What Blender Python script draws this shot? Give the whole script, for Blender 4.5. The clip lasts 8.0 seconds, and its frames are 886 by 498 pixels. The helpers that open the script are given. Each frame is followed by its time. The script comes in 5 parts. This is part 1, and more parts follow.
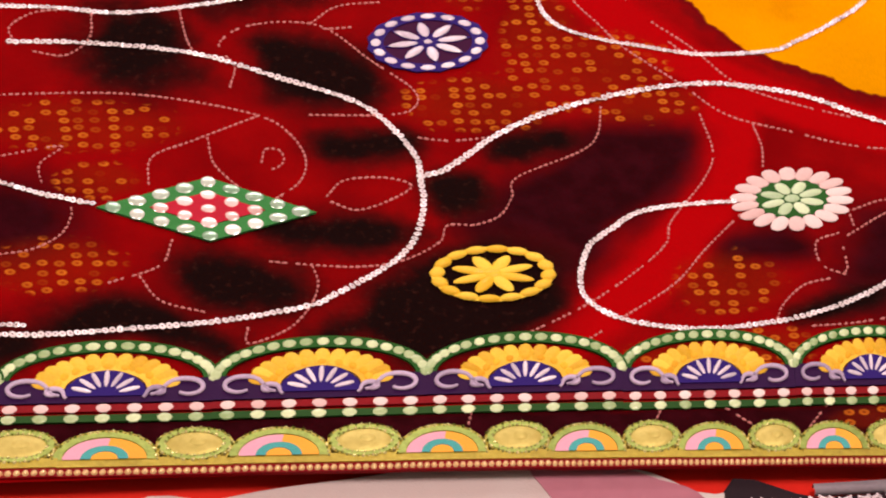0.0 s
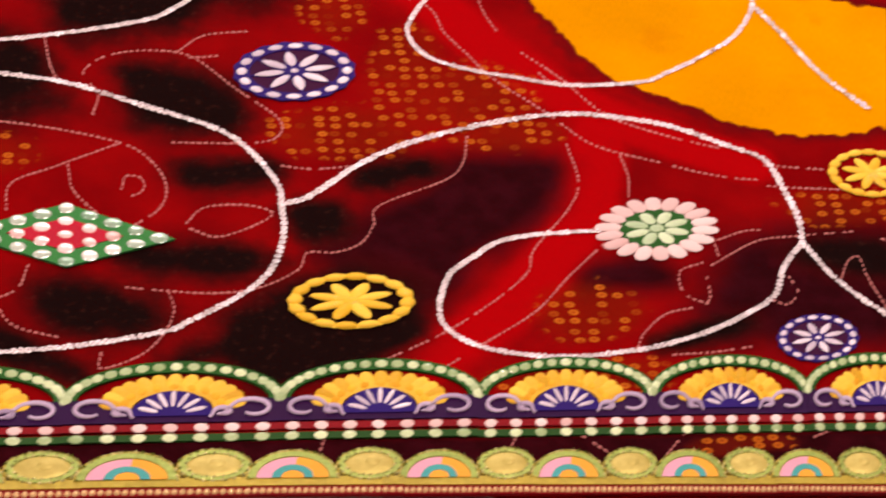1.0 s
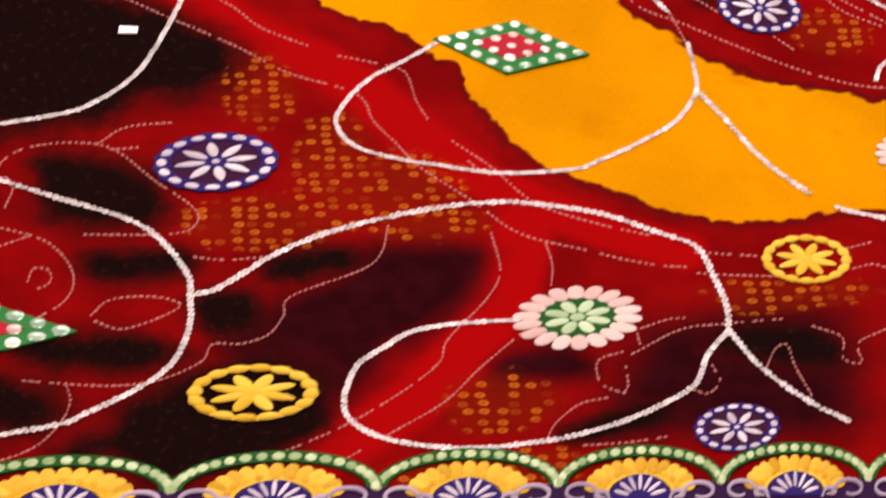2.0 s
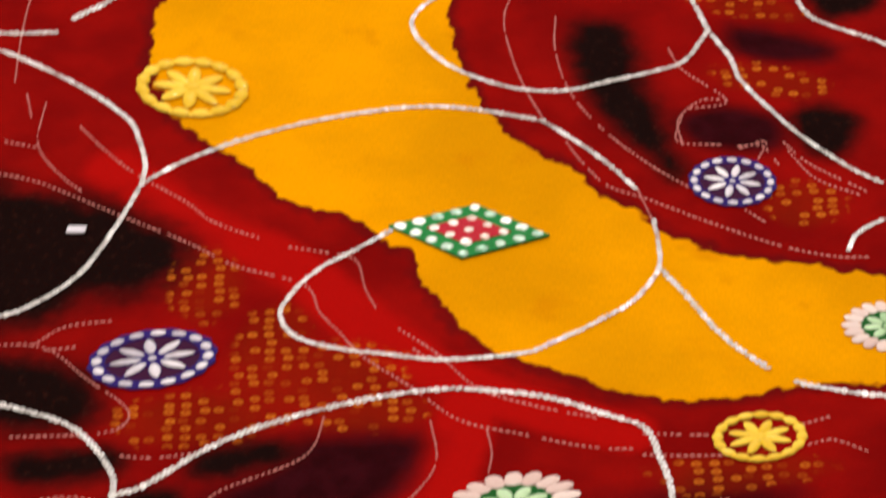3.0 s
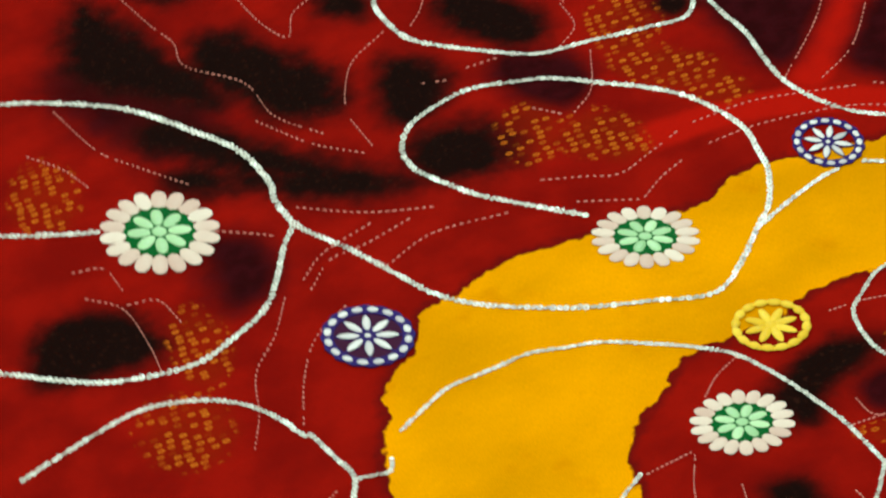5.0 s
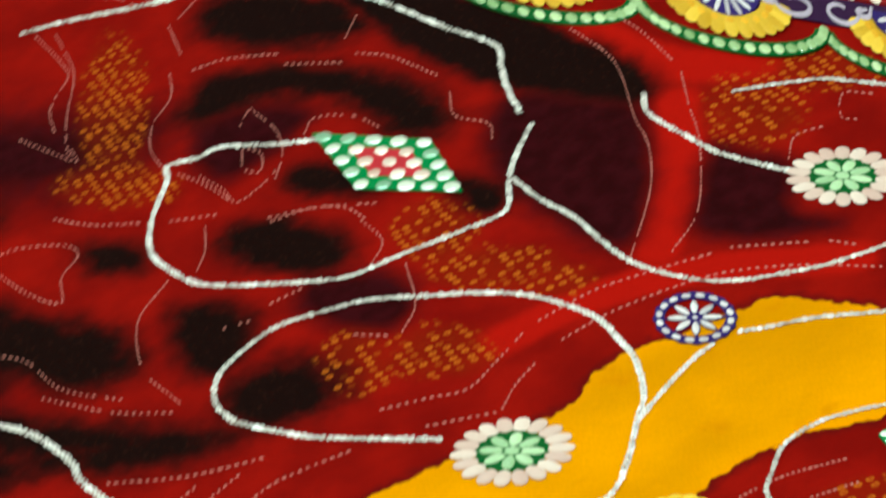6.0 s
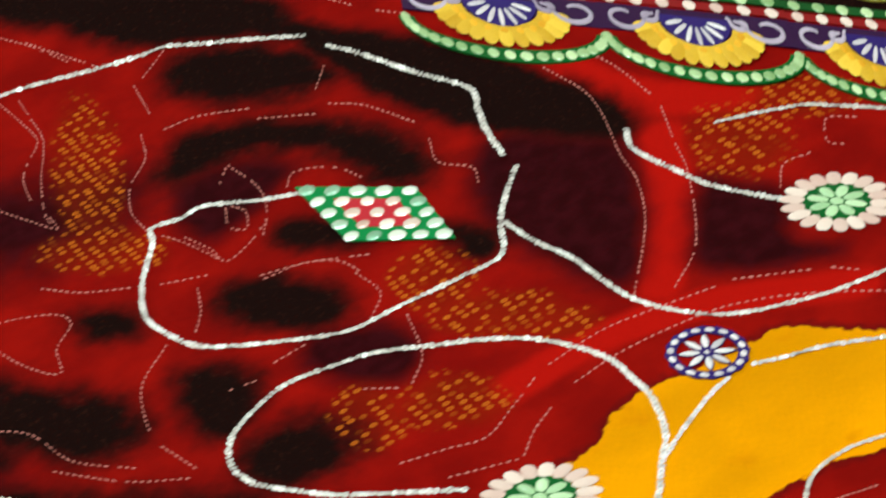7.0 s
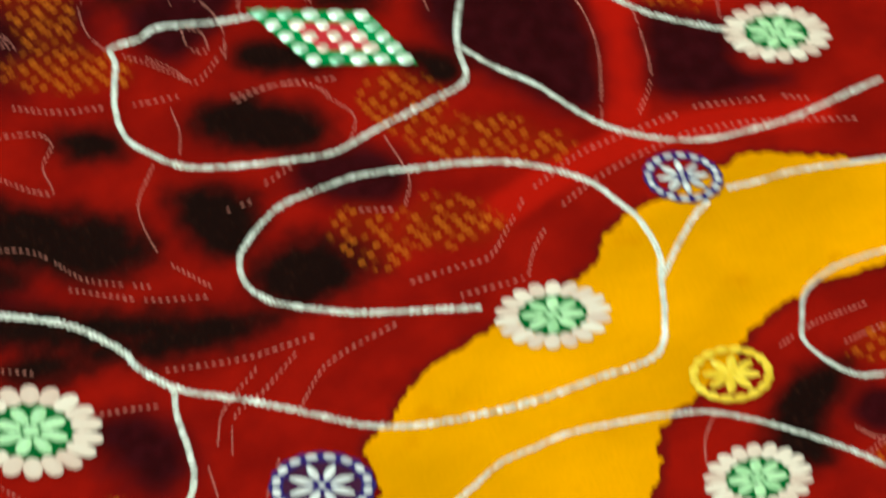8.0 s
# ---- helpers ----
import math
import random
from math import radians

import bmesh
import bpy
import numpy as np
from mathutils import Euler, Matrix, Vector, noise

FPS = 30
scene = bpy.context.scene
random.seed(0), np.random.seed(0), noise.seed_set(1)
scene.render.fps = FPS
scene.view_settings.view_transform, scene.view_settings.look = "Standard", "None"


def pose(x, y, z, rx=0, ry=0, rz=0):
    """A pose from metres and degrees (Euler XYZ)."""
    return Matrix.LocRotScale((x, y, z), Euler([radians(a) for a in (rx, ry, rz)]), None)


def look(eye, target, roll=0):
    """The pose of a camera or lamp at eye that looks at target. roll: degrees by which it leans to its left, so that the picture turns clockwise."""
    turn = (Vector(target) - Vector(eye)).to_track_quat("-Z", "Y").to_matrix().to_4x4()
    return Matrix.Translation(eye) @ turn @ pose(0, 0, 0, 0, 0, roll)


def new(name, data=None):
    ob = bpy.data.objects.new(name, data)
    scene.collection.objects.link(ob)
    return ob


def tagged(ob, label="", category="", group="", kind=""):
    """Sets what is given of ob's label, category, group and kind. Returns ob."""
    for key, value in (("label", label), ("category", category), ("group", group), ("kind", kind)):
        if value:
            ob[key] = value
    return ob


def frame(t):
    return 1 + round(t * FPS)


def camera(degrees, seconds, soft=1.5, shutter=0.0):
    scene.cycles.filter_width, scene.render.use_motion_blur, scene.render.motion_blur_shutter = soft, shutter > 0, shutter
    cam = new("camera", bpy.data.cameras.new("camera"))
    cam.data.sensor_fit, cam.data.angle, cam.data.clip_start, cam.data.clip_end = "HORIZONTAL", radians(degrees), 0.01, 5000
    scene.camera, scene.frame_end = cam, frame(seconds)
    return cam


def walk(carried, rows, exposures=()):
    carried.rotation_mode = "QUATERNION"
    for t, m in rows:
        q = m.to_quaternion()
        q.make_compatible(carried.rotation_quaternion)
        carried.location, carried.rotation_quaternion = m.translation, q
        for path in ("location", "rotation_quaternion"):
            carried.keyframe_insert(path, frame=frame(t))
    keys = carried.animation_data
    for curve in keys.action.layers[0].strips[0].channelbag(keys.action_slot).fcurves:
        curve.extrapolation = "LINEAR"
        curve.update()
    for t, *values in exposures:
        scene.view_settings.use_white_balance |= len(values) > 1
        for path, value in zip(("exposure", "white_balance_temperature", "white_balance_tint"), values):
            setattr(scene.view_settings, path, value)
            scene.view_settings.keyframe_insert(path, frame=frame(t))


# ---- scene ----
# ---- camera and walk ----
cam = camera(14, 8.0, soft=2.0, shutter=0.5)
walk(cam, [
    (0, look((-0.2367, -1.0538, 1.2051), (0.0772, 0.0861, 0), 9.66)),
    (0.5, look((-0.2256, -1.0592, 1.1918), (0.0980, 0.0865, 0), 9.93)),
    (1, look((-0.1761, -1.0737, 1.1871), (0.1465, 0.1023, 0), 9.84)),
    (1.2, look((-0.1556, -1.0760, 1.1850), (0.1545, 0.1094, 0), 9.37)),
    (2.3, look((0.0534, -1.0828, 1.1516), (0.2076, 0.1926, 0), 3.30)),
    (2.5, look((0.0977, -1.0843, 1.1487), (0.2133, 0.2161, 0), 1.83)),
    (3, look((0.1859, -1.0692, 1.1041), (0.2311, 0.2981, 0), -1.86)),
    (3.5, look((0.2064, -1.0456, 1.0624), (0.2398, 0.4023, 0), -4.65)),
    (4, look((0.1953, -0.9918, 1.0529), (0.2532, 0.5085, 0), -7.64)),
    (4.2, look((0.1493, -0.9901, 1.0842), (0.2530, 0.5484, 0), -8.29)),
    (5.3, look((-0.0130, -0.9952, 1.4327), (0.2230, 0.7896, 0), -15.74)),
    (5.5, look((-0.0144, -0.9427, 1.3170), (0.2653, 0.8356, 0), -16.72)),
    (5.8, look((-0.0504, -0.8408, 1.2284), (0.3343, 0.8923, 0), -17.00)),
    (6, look((-0.0764, -0.7836, 1.1861), (0.3691, 0.9299, 0), -17.67)),
    (6.5, look((-0.1161, -0.7199, 1.1324), (0.4092, 0.9644, 0), -18.38)),
    (7, look((-0.1565, -0.7320, 1.2418), (0.3926, 0.9720, 0), -19.32)),
    (7.5, look((-0.2701, -0.7166, 1.3493), (0.3603, 0.9243, 0), -18.13)),
    (7.6, look((-0.2849, -0.7141, 1.3179), (0.3532, 0.9087, 0), -17.68)),
    (8, look((-0.4699, -0.6116, 1.5362), (0.3081, 0.8229, 0), -13.22)),
], exposures=((0, 0.0, 7600, 46), (1.2, -0.02, 7700, 48), (2.5, -0.05, 7000, 24), (3.3, -0.12, 6850, 10), (4, -0.1, 6700, -2), (5.5, -0.04, 6100, -28), (6.5, 0.02, 6250, -9), (7.5, 0.02, 6250, -10), (8, -0.02, 6200, -27)))

# ---- world and light ----
world = bpy.data.worlds.new("room_air")
world.use_nodes = True
world.node_tree.nodes["Background"].inputs[0].default_value = (0.9, 0.95, 1.0, 1)
world.node_tree.nodes["Background"].inputs[1].default_value = 0.05
scene.world = world


def area_lamp(name, m, watts, size_x, size_y, colour):
    lamp = bpy.data.lights.new(name, "AREA")
    lamp.shape, lamp.size, lamp.size_y, lamp.energy, lamp.color = "RECTANGLE", size_x, size_y, watts, colour
    ob = new(name, lamp)
    ob.matrix_world = m
    return ob


# Two unseen area lamps, added overhead as the general room light.
area_lamp("unseen_room_lamp", look((0.75, 0.25, 2.5), (0.3, 0.5, 0)), 35, 1.2, 0.25, (1.0, 0.97, 0.92))
area_lamp("unseen_room_lamp", look((-1.2, 0.3, 2.45), (0.3, 0.4, 0)), 30, 0.9, 0.3, (1.0, 0.95, 0.88))
# Unseen lamp added at the mirror angle for sequin glints; lifts the far side.
area_lamp("added_glint_lamp", look((0.45, 2.5, 1.8), (0.3, 0.7, 0)), 17, 1.2, 0.12, (0.90, 0.95, 1.0))


# ---- materials ----
def mat(name, colour, rough=0.6, metal=0.0, vary=0.25, grain=900.0, bump=0.15, sheen=0.0, second=None, hue_random=0.0, coat=0.0, island_random=0.0):
    m = bpy.data.materials.new(name)
    m.use_nodes = True
    n, l = m.node_tree.nodes, m.node_tree.links
    b = n["Principled BSDF"]
    pos = n.new("ShaderNodeNewGeometry")
    fine, broad = n.new("ShaderNodeTexNoise"), n.new("ShaderNodeTexNoise")
    fine.inputs["Scale"].default_value, broad.inputs["Scale"].default_value = grain, grain / 14
    fine.inputs["Detail"].default_value = 3
    l.new(pos.outputs["Position"], fine.inputs["Vector"])
    l.new(pos.outputs["Position"], broad.inputs["Vector"])
    mix = n.new("ShaderNodeMix")
    mix.data_type = "RGBA"
    dark = tuple(c * (1 - vary) for c in colour)
    light = second or tuple(min(1, c * (1 + vary * 0.6)) for c in colour)
    mix.inputs["A"].default_value, mix.inputs["B"].default_value = (*dark, 1), (*light, 1)
    add = n.new("ShaderNodeMath")
    add.operation = "ADD"
    half = n.new("ShaderNodeMath")
    half.operation = "MULTIPLY"
    half.inputs[1].default_value = 0.5
    l.new(fine.outputs["Fac"], add.inputs[0])
    l.new(broad.outputs["Fac"], add.inputs[1])
    l.new(add.outputs[0], half.inputs[0])
    fac = half.outputs[0]
    if hue_random or island_random:
        info = n.new("ShaderNodeObjectInfo") if hue_random else pos
        swing = hue_random or island_random
        r = n.new("ShaderNodeMath")
        r.operation = "MULTIPLY_ADD"
        r.inputs[1].default_value, r.inputs[2].default_value = swing, -swing / 2
        l.new(info.outputs["Random" if hue_random else "Random Per Island"], r.inputs[0])
        s = n.new("ShaderNodeMath")
        s.operation, s.use_clamp = "ADD", True
        l.new(fac, s.inputs[0])
        l.new(r.outputs[0], s.inputs[1])
        fac = s.outputs[0]
    l.new(fac, mix.inputs["Factor"])
    l.new(mix.outputs["Result"], b.inputs["Base Color"])
    bm_ = n.new("ShaderNodeBump")
    bm_.inputs["Strength"].default_value, bm_.inputs["Distance"].default_value = bump, 0.0004
    l.new(fine.outputs["Fac"], bm_.inputs["Height"])
    l.new(bm_.outputs["Normal"], b.inputs["Normal"])
    b.inputs["Roughness"].default_value, b.inputs["Metallic"].default_value = rough, metal
    b.inputs["Sheen Weight"].default_value = sheen * 0.3
    b.inputs["Specular IOR Level"].default_value = 0.5 if rough < 0.4 else 0.12
    b.inputs["Coat Weight"].default_value = coat
    return m


SILVER = mat("silver_sequin", (0.78, 0.78, 0.76), 0.2, 0.32, 0.15, 600, 0.05, second=(1.0, 1.0, 1.0), hue_random=0.9)
CORD = mat("grey_cord", (0.26, 0.22, 0.20), 0.7, 0, 0.3, 1200, 0.3)
THREAD = mat("pink_thread", (0.58, 0.20, 0.18), 0.6, 0.0, 0.3, 1500, 0.2, sheen=0.2, second=(0.72, 0.29, 0.26))
BLUE = mat("blue_felt", (0.020, 0.006, 0.15), 0.6, 0, 0.35, 1200, 0.3, sheen=0.2)
NET_DARK = mat("dark_net", (0.045, 0.004, 0.035), 0.7, 0, 0.4, 700, 0.3)
DEEP_GREEN = mat("deep_green_felt", (0.004, 0.105, 0.013), 0.6, 0, 0.45, 700, 0.35)
VIOLET = mat("violet_net", (0.026, 0.002, 0.046), 0.55, 0, 0.35, 900, 0.25)
WHITE = mat("white_satin", (0.62, 0.60, 0.70), 0.28, 0.05, 0.2, 700, 0.1, second=(0.86, 0.85, 0.91), hue_random=0.9, coat=0.4)
YELLOW = mat("yellow_satin", (0.86, 0.53, 0.02), 0.4, 0, 0.15, 800, 0.2, second=(1.0, 0.74, 0.09), hue_random=0.6, coat=0.2)
PETAL = mat("blush_satin", (0.74, 0.52, 0.48), 0.4, 0, 0.12, 900, 0.15, second=(0.88, 0.77, 0.72), hue_random=0.8)
MINT = mat("mint_satin", (0.36, 0.66, 0.34), 0.35, 0, 0.2, 900, 0.15, second=(0.62, 0.88, 0.56), hue_random=0.8, coat=0.2)
GREEN = mat("green_felt", (0.006, 0.23, 0.05), 0.6, 0, 0.4, 900, 0.3, sheen=0.2)
MIRROR_GREEN = mat("pale_green_sequin", (0.28, 0.62, 0.40), 0.2, 0.3, 0.25, 500, 0.08, second=(0.84, 0.98, 0.88), hue_random=1.4, coat=0.6)
LEAF_BEAD = mat("leaf_green_bead", (0.28, 0.52, 0.20), 0.3, 0.05, 0.2, 500, 0.08, second=(0.60, 0.82, 0.46), hue_random=1.0, coat=0.4)
CRIMSON = mat("crimson_felt", (0.50, 0.012, 0.03), 0.55, 0, 0.35, 900, 0.3, sheen=0.2)
ROSE = mat("rose_sequin", (0.80, 0.55, 0.48), 0.22, 0.25, 0.2, 500, 0.08, second=(0.97, 0.90, 0.84), hue_random=1.2, coat=0.6)
RED_STRIP = mat("red_ribbon", (0.24, 0.003, 0.005), 0.5, 0, 0.4, 500, 0.2)
GREEN_STRIP = mat("green_ribbon", (0.006, 0.075, 0.010), 0.5, 0, 0.3, 700, 0.2)
LACE = mat("gilt_lace", (0.30, 0.24, 0.015), 0.36, 0.4, 0.45, 420, 0.7, second=(0.66, 0.58, 0.07))
OLIVE = mat("olive_lace", (0.07, 0.17, 0.02), 0.35, 0.4, 0.5, 420, 0.6, second=(0.52, 0.78, 0.16))
GOLD = mat("gold_bead", (0.72, 0.48, 0.12), 0.3, 0.45, 0.3, 500, 0.1, second=(0.98, 0.84, 0.46))
BUTTER = mat("butter_satin", (0.40, 0.35, 0.05), 0.4, 0.2, 0.3, 300, 0.5, second=(0.76, 0.72, 0.22))
PINK = mat("pink_thread_fill", (0.82, 0.42, 0.52), 0.5, 0, 0.2, 900, 0.3)
ORANGE = mat("orange_thread_fill", (0.88, 0.44, 0.05), 0.5, 0, 0.2, 900, 0.3)
TEAL = mat("teal_thread_fill", (0.02, 0.40, 0.38), 0.5, 0, 0.25, 900, 0.3)
LILAC = mat("lilac_cord", (0.36, 0.30, 0.46), 0.4, 0, 0.25, 900, 0.3, second=(0.62, 0.56, 0.72), hue_random=0.6)
FAN_YELLOW = mat("golden_satin", (0.70, 0.40, 0.015), 0.4, 0, 0.2, 700, 0.2, second=(0.92, 0.64, 0.07), hue_random=0.8)
AMBER = mat("amber_satin", (0.78, 0.36, 0.01), 0.45, 0, 0.2, 800, 0.2, second=(0.95, 0.58, 0.04), hue_random=0.6)
GLITTER = mat("gilt_glitter", (0.16, 0.24, 0.02), 0.22, 0.6, 0.2, 900, 0.1, second=(0.95, 0.98, 0.40), island_random=1.6)
RED_UNDER = mat("red_cotton", (0.68, 0.024, 0.010), 0.7, 0, 0.2, 500, 0.2)
BLACK_CLOTH = mat("black_wool", (0.02, 0.012, 0.016), 0.8, 0, 0.4, 500, 0.3)
GREY_TRIM = mat("grey_cotton", (0.25, 0.24, 0.26), 0.8, 0, 0.3, 500, 0.3)
FRINGE = mat("white_fringe", (0.75, 0.70, 0.72), 0.6, 0, 0.2, 600, 0.2)
ROSE_PRINT = mat("rose_print", (0.40, 0.16, 0.20), 0.75, 0, 0.25, 120, 0.2)
WALL = mat("wall_paint", (0.74, 0.71, 0.65), 0.85, 0, 0.06, 60, 0.1)
FLOOR = mat("floor_stone", (0.34, 0.32, 0.29), 0.5, 0, 0.2, 40, 0.1)


def sheet_material():
    m = bpy.data.materials.new("pink_floral_cotton")
    m.use_nodes = True
    n, l = m.node_tree.nodes, m.node_tree.links
    b = n["Principled BSDF"]
    pos, big = n.new("ShaderNodeNewGeometry"), n.new("ShaderNodeTexNoise")
    big.inputs["Scale"].default_value, big.inputs["Detail"].default_value = 9, 2
    l.new(pos.outputs["Position"], big.inputs["Vector"])
    ramp = n.new("ShaderNodeValToRGB")
    ramp.color_ramp.elements[0].position, ramp.color_ramp.elements[0].color = 0.47, (0.50, 0.51, 0.47, 1)
    ramp.color_ramp.elements[1].position, ramp.color_ramp.elements[1].color = 0.54, (0.45, 0.41, 0.38, 1)
    l.new(big.outputs["Fac"], ramp.inputs[0])
    l.new(ramp.outputs[0], b.inputs["Base Color"])
    b.inputs["Roughness"].default_value = 0.75
    fine = n.new("ShaderNodeTexNoise")
    fine.inputs["Scale"].default_value = 260
    bump = n.new("ShaderNodeBump")
    bump.inputs["Strength"].default_value, bump.inputs["Distance"].default_value = 0.3, 0.001
    l.new(fine.outputs["Fac"], bump.inputs["Height"])
    l.new(bump.outputs[0], b.inputs["Normal"])
    return m


SHEET = sheet_material()


def cloth_material():
    """Tie-dyed cotton: the dye fields of the cloth, their ragged edges, the ring dots and the weave."""
    m = bpy.data.materials.new("tie_dyed_cotton")
    m.use_nodes = True
    n, l = m.node_tree.nodes, m.node_tree.links
    b = n["Principled BSDF"]
    pos = n.new("ShaderNodeNewGeometry").outputs["Position"]

    def field(name):
        a = n.new("ShaderNodeAttribute")
        a.attribute_name = name
        return a.outputs["Fac"]

    def noise_tex(scale, detail=3.0, stretch=None):
        t = n.new("ShaderNodeTexNoise")
        t.inputs["Scale"].default_value, t.inputs["Detail"].default_value = scale, detail
        if stretch:
            v = n.new("ShaderNodeVectorMath")
            v.operation = "MULTIPLY"
            v.inputs[1].default_value = stretch
            l.new(pos, v.inputs[0])
            l.new(v.outputs[0], t.inputs["Vector"])
        else:
            l.new(pos, t.inputs["Vector"])
        return t.outputs["Fac"]

    def math_node(op, a, c=None, d=None):
        x = n.new("ShaderNodeMath")
        x.operation = op
        for i, v in enumerate((a, c, d)):
            if v is None:
                continue
            if isinstance(v, (int, float)):
                x.inputs[i].default_value = v
            else:
                l.new(v, x.inputs[i])
        return x.outputs[0]

    def edge(value, lo, hi):
        r = n.new("ShaderNodeMapRange")
        r.interpolation_type = "SMOOTHSTEP"
        r.inputs["From Min"].default_value, r.inputs["From Max"].default_value = lo, hi
        l.new(value, r.inputs["Value"])
        return r.outputs["Result"]

    def blend(fac, a, c):
        x = n.new("ShaderNodeMix")
        x.data_type = "RGBA"
        l.new(fac, x.inputs["Factor"])
        for key, v in (("A", a), ("B", c)):
            if isinstance(v, tuple):
                x.inputs[key].default_value = (*v, 1)
            else:
                l.new(v, x.inputs[key])
        return x.outputs["Result"]

    broad, mid, fine = noise_tex(22), noise_tex(75, 4), noise_tex(420, 2)
    specks = noise_tex(260, 2)
    big = noise_tex(34, 5)
    dye = math_node("ADD", math_node("MULTIPLY_ADD", big, 0.55, -0.275), math_node("MULTIPLY_ADD", mid, 0.34, -0.17))
    red = blend(edge(broad, 0.3, 0.7), (0.19, 0.0016, 0.0016), (0.29, 0.0032, 0.0022))
    red = blend(edge(math_node("ADD", field("bright"), math_node("MULTIPLY_ADD", mid, 0.4, -0.2)), 0.2, 0.9), red, (0.41, 0.0035, 0.0025))
    wine = blend(edge(mid, 0.35, 0.68), (0.021, 0.0008, 0.0022), (0.034, 0.0019, 0.0046))
    red = blend(edge(math_node("ADD", field("maroon"), math_node("MULTIPLY", dye, 0.6)), 0.15, 0.85), red, wine)
    fade = math_node("MULTIPLY", edge(math_node("ADD", field("dotted"), dye), 0.1, 0.9), 0.42)
    red = blend(fade, red, (0.21, 0.014, 0.001))
    black = blend(math_node("MULTIPLY", edge(specks, 0.56, 0.74), 0.6), (0.006, 0.0020, 0.0018), (0.036, 0.011, 0.008))
    soak = math_node("ADD", field("black"), dye)
    red = blend(math_node("MULTIPLY", edge(soak, 0.0, 0.65), 0.55), red, (0.07, 0.0016, 0.002))
    red = blend(edge(soak, 0.28, 0.82), red, black)
    # ring dots
    warp = n.new("ShaderNodeVectorMath")
    warp.operation = "MULTIPLY"
    warp.inputs[1].default_value = (0.95, 1.3, 0)
    l.new(pos, warp.inputs[0])
    cells = n.new("ShaderNodeTexVoronoi")
    cells.voronoi_dimensions = "2D"
    cells.inputs["Scale"].default_value, cells.inputs["Randomness"].default_value = 132, 0.42
    l.new(warp.outputs[0], cells.inputs["Vector"])
    dist = cells.outputs["Distance"]
    ring = math_node("MULTIPLY", edge(dist, 0.07, 0.16), edge(dist, 0.36, 0.26))
    ring = math_node("MULTIPLY_ADD", edge(dist, 0.36, 0.27), 0.35, math_node("MULTIPLY", ring, 0.6))
    pick = n.new("ShaderNodeSeparateColor")
    l.new(cells.outputs["Color"], pick.inputs[0])
    ring = math_node("MULTIPLY", ring, edge(pick.outputs[0], 0.16, 0.58))
    where = edge(math_node("ADD", field("dotted"), math_node("MULTIPLY_ADD", mid, 0.8, -0.4)), 0.30, 0.55)
    uneven = math_node("MULTIPLY_ADD", noise_tex(140, 1), 1.0, 0.25)
    red = blend(math_node("MULTIPLY", math_node("MULTIPLY", ring, where), uneven), red, (0.60, 0.16, 0.014))
    # yellow ring with ragged edges
    teeth = math_node("ADD", math_node("MULTIPLY_ADD", noise_tex(120, 1), 0.010, -0.005), math_node("MULTIPLY_ADD", noise_tex(48, 1), 0.006, -0.003))
    yellow = blend(edge(noise_tex(9, 5), 0.3, 0.7), (0.70, 0.29, 0.0008), (0.95, 0.385, 0.001))
    stain = math_node("MULTIPLY", edge(noise_tex(26, 3), 0.6, 0.75), 0.5)
    yellow = blend(stain, yellow, (0.66, 0.23, 0.001))
    inside = edge(math_node("ADD", field("ring"), teeth), -0.0011, 0.0011)
    rim = math_node("MULTIPLY", math_node("MULTIPLY", edge(math_node("ADD", field("ring"), teeth), -0.009, -0.001), math_node("SUBTRACT", 1, inside)), 0.7)
    red = blend(rim, red, (0.095, 0.003, 0.004))
    colour = blend(inside, red, yellow)
    weave = blend(math_node("MULTIPLY", noise_tex(1.0, 1, (1500, 240, 1)), 0.22), colour, (0.02, 0.004, 0.003))
    l.new(weave, b.inputs["Base Color"])
    b.inputs["Roughness"].default_value = 0.85
    b.inputs["Specular IOR Level"].default_value = 0.02
    bump = n.new("ShaderNodeBump")
    bump.inputs["Strength"].default_value, bump.inputs["Distance"].default_value = 0.35, 0.0006
    l.new(math_node("ADD", fine, noise_tex(30, 2)), bump.inputs["Height"])
    l.new(bump.outputs[0], b.inputs["Normal"])
    return m


CLOTH = cloth_material()


# ---- helpers ----
def lift(x, y):
    """The gentle swell of the cloth on its support."""
    return 0.0008 * math.sin(9 * x + 2) * math.sin(7 * y) + 0.0004 * math.sin(23 * x - 11 * y)


def mesh_of(name, verts, faces, material, smooth=True):
    me = bpy.data.meshes.new(name)
    me.from_pydata([tuple(v) for v in verts], [], faces)
    if smooth:
        me.polygons.foreach_set("use_smooth", [True] * len(me.polygons))
    me.materials.append(material)
    me.update()
    return me


def part(name, data, parent, m=None, label="", kind=""):
    ob = new(name, data)
    ob.parent = parent
    if m is not None and parent is cloth:
        ob.matrix_parent_inverse = m
    elif m is not None:
        ob.matrix_basis = m
    return tagged(ob, label=label, kind=kind)


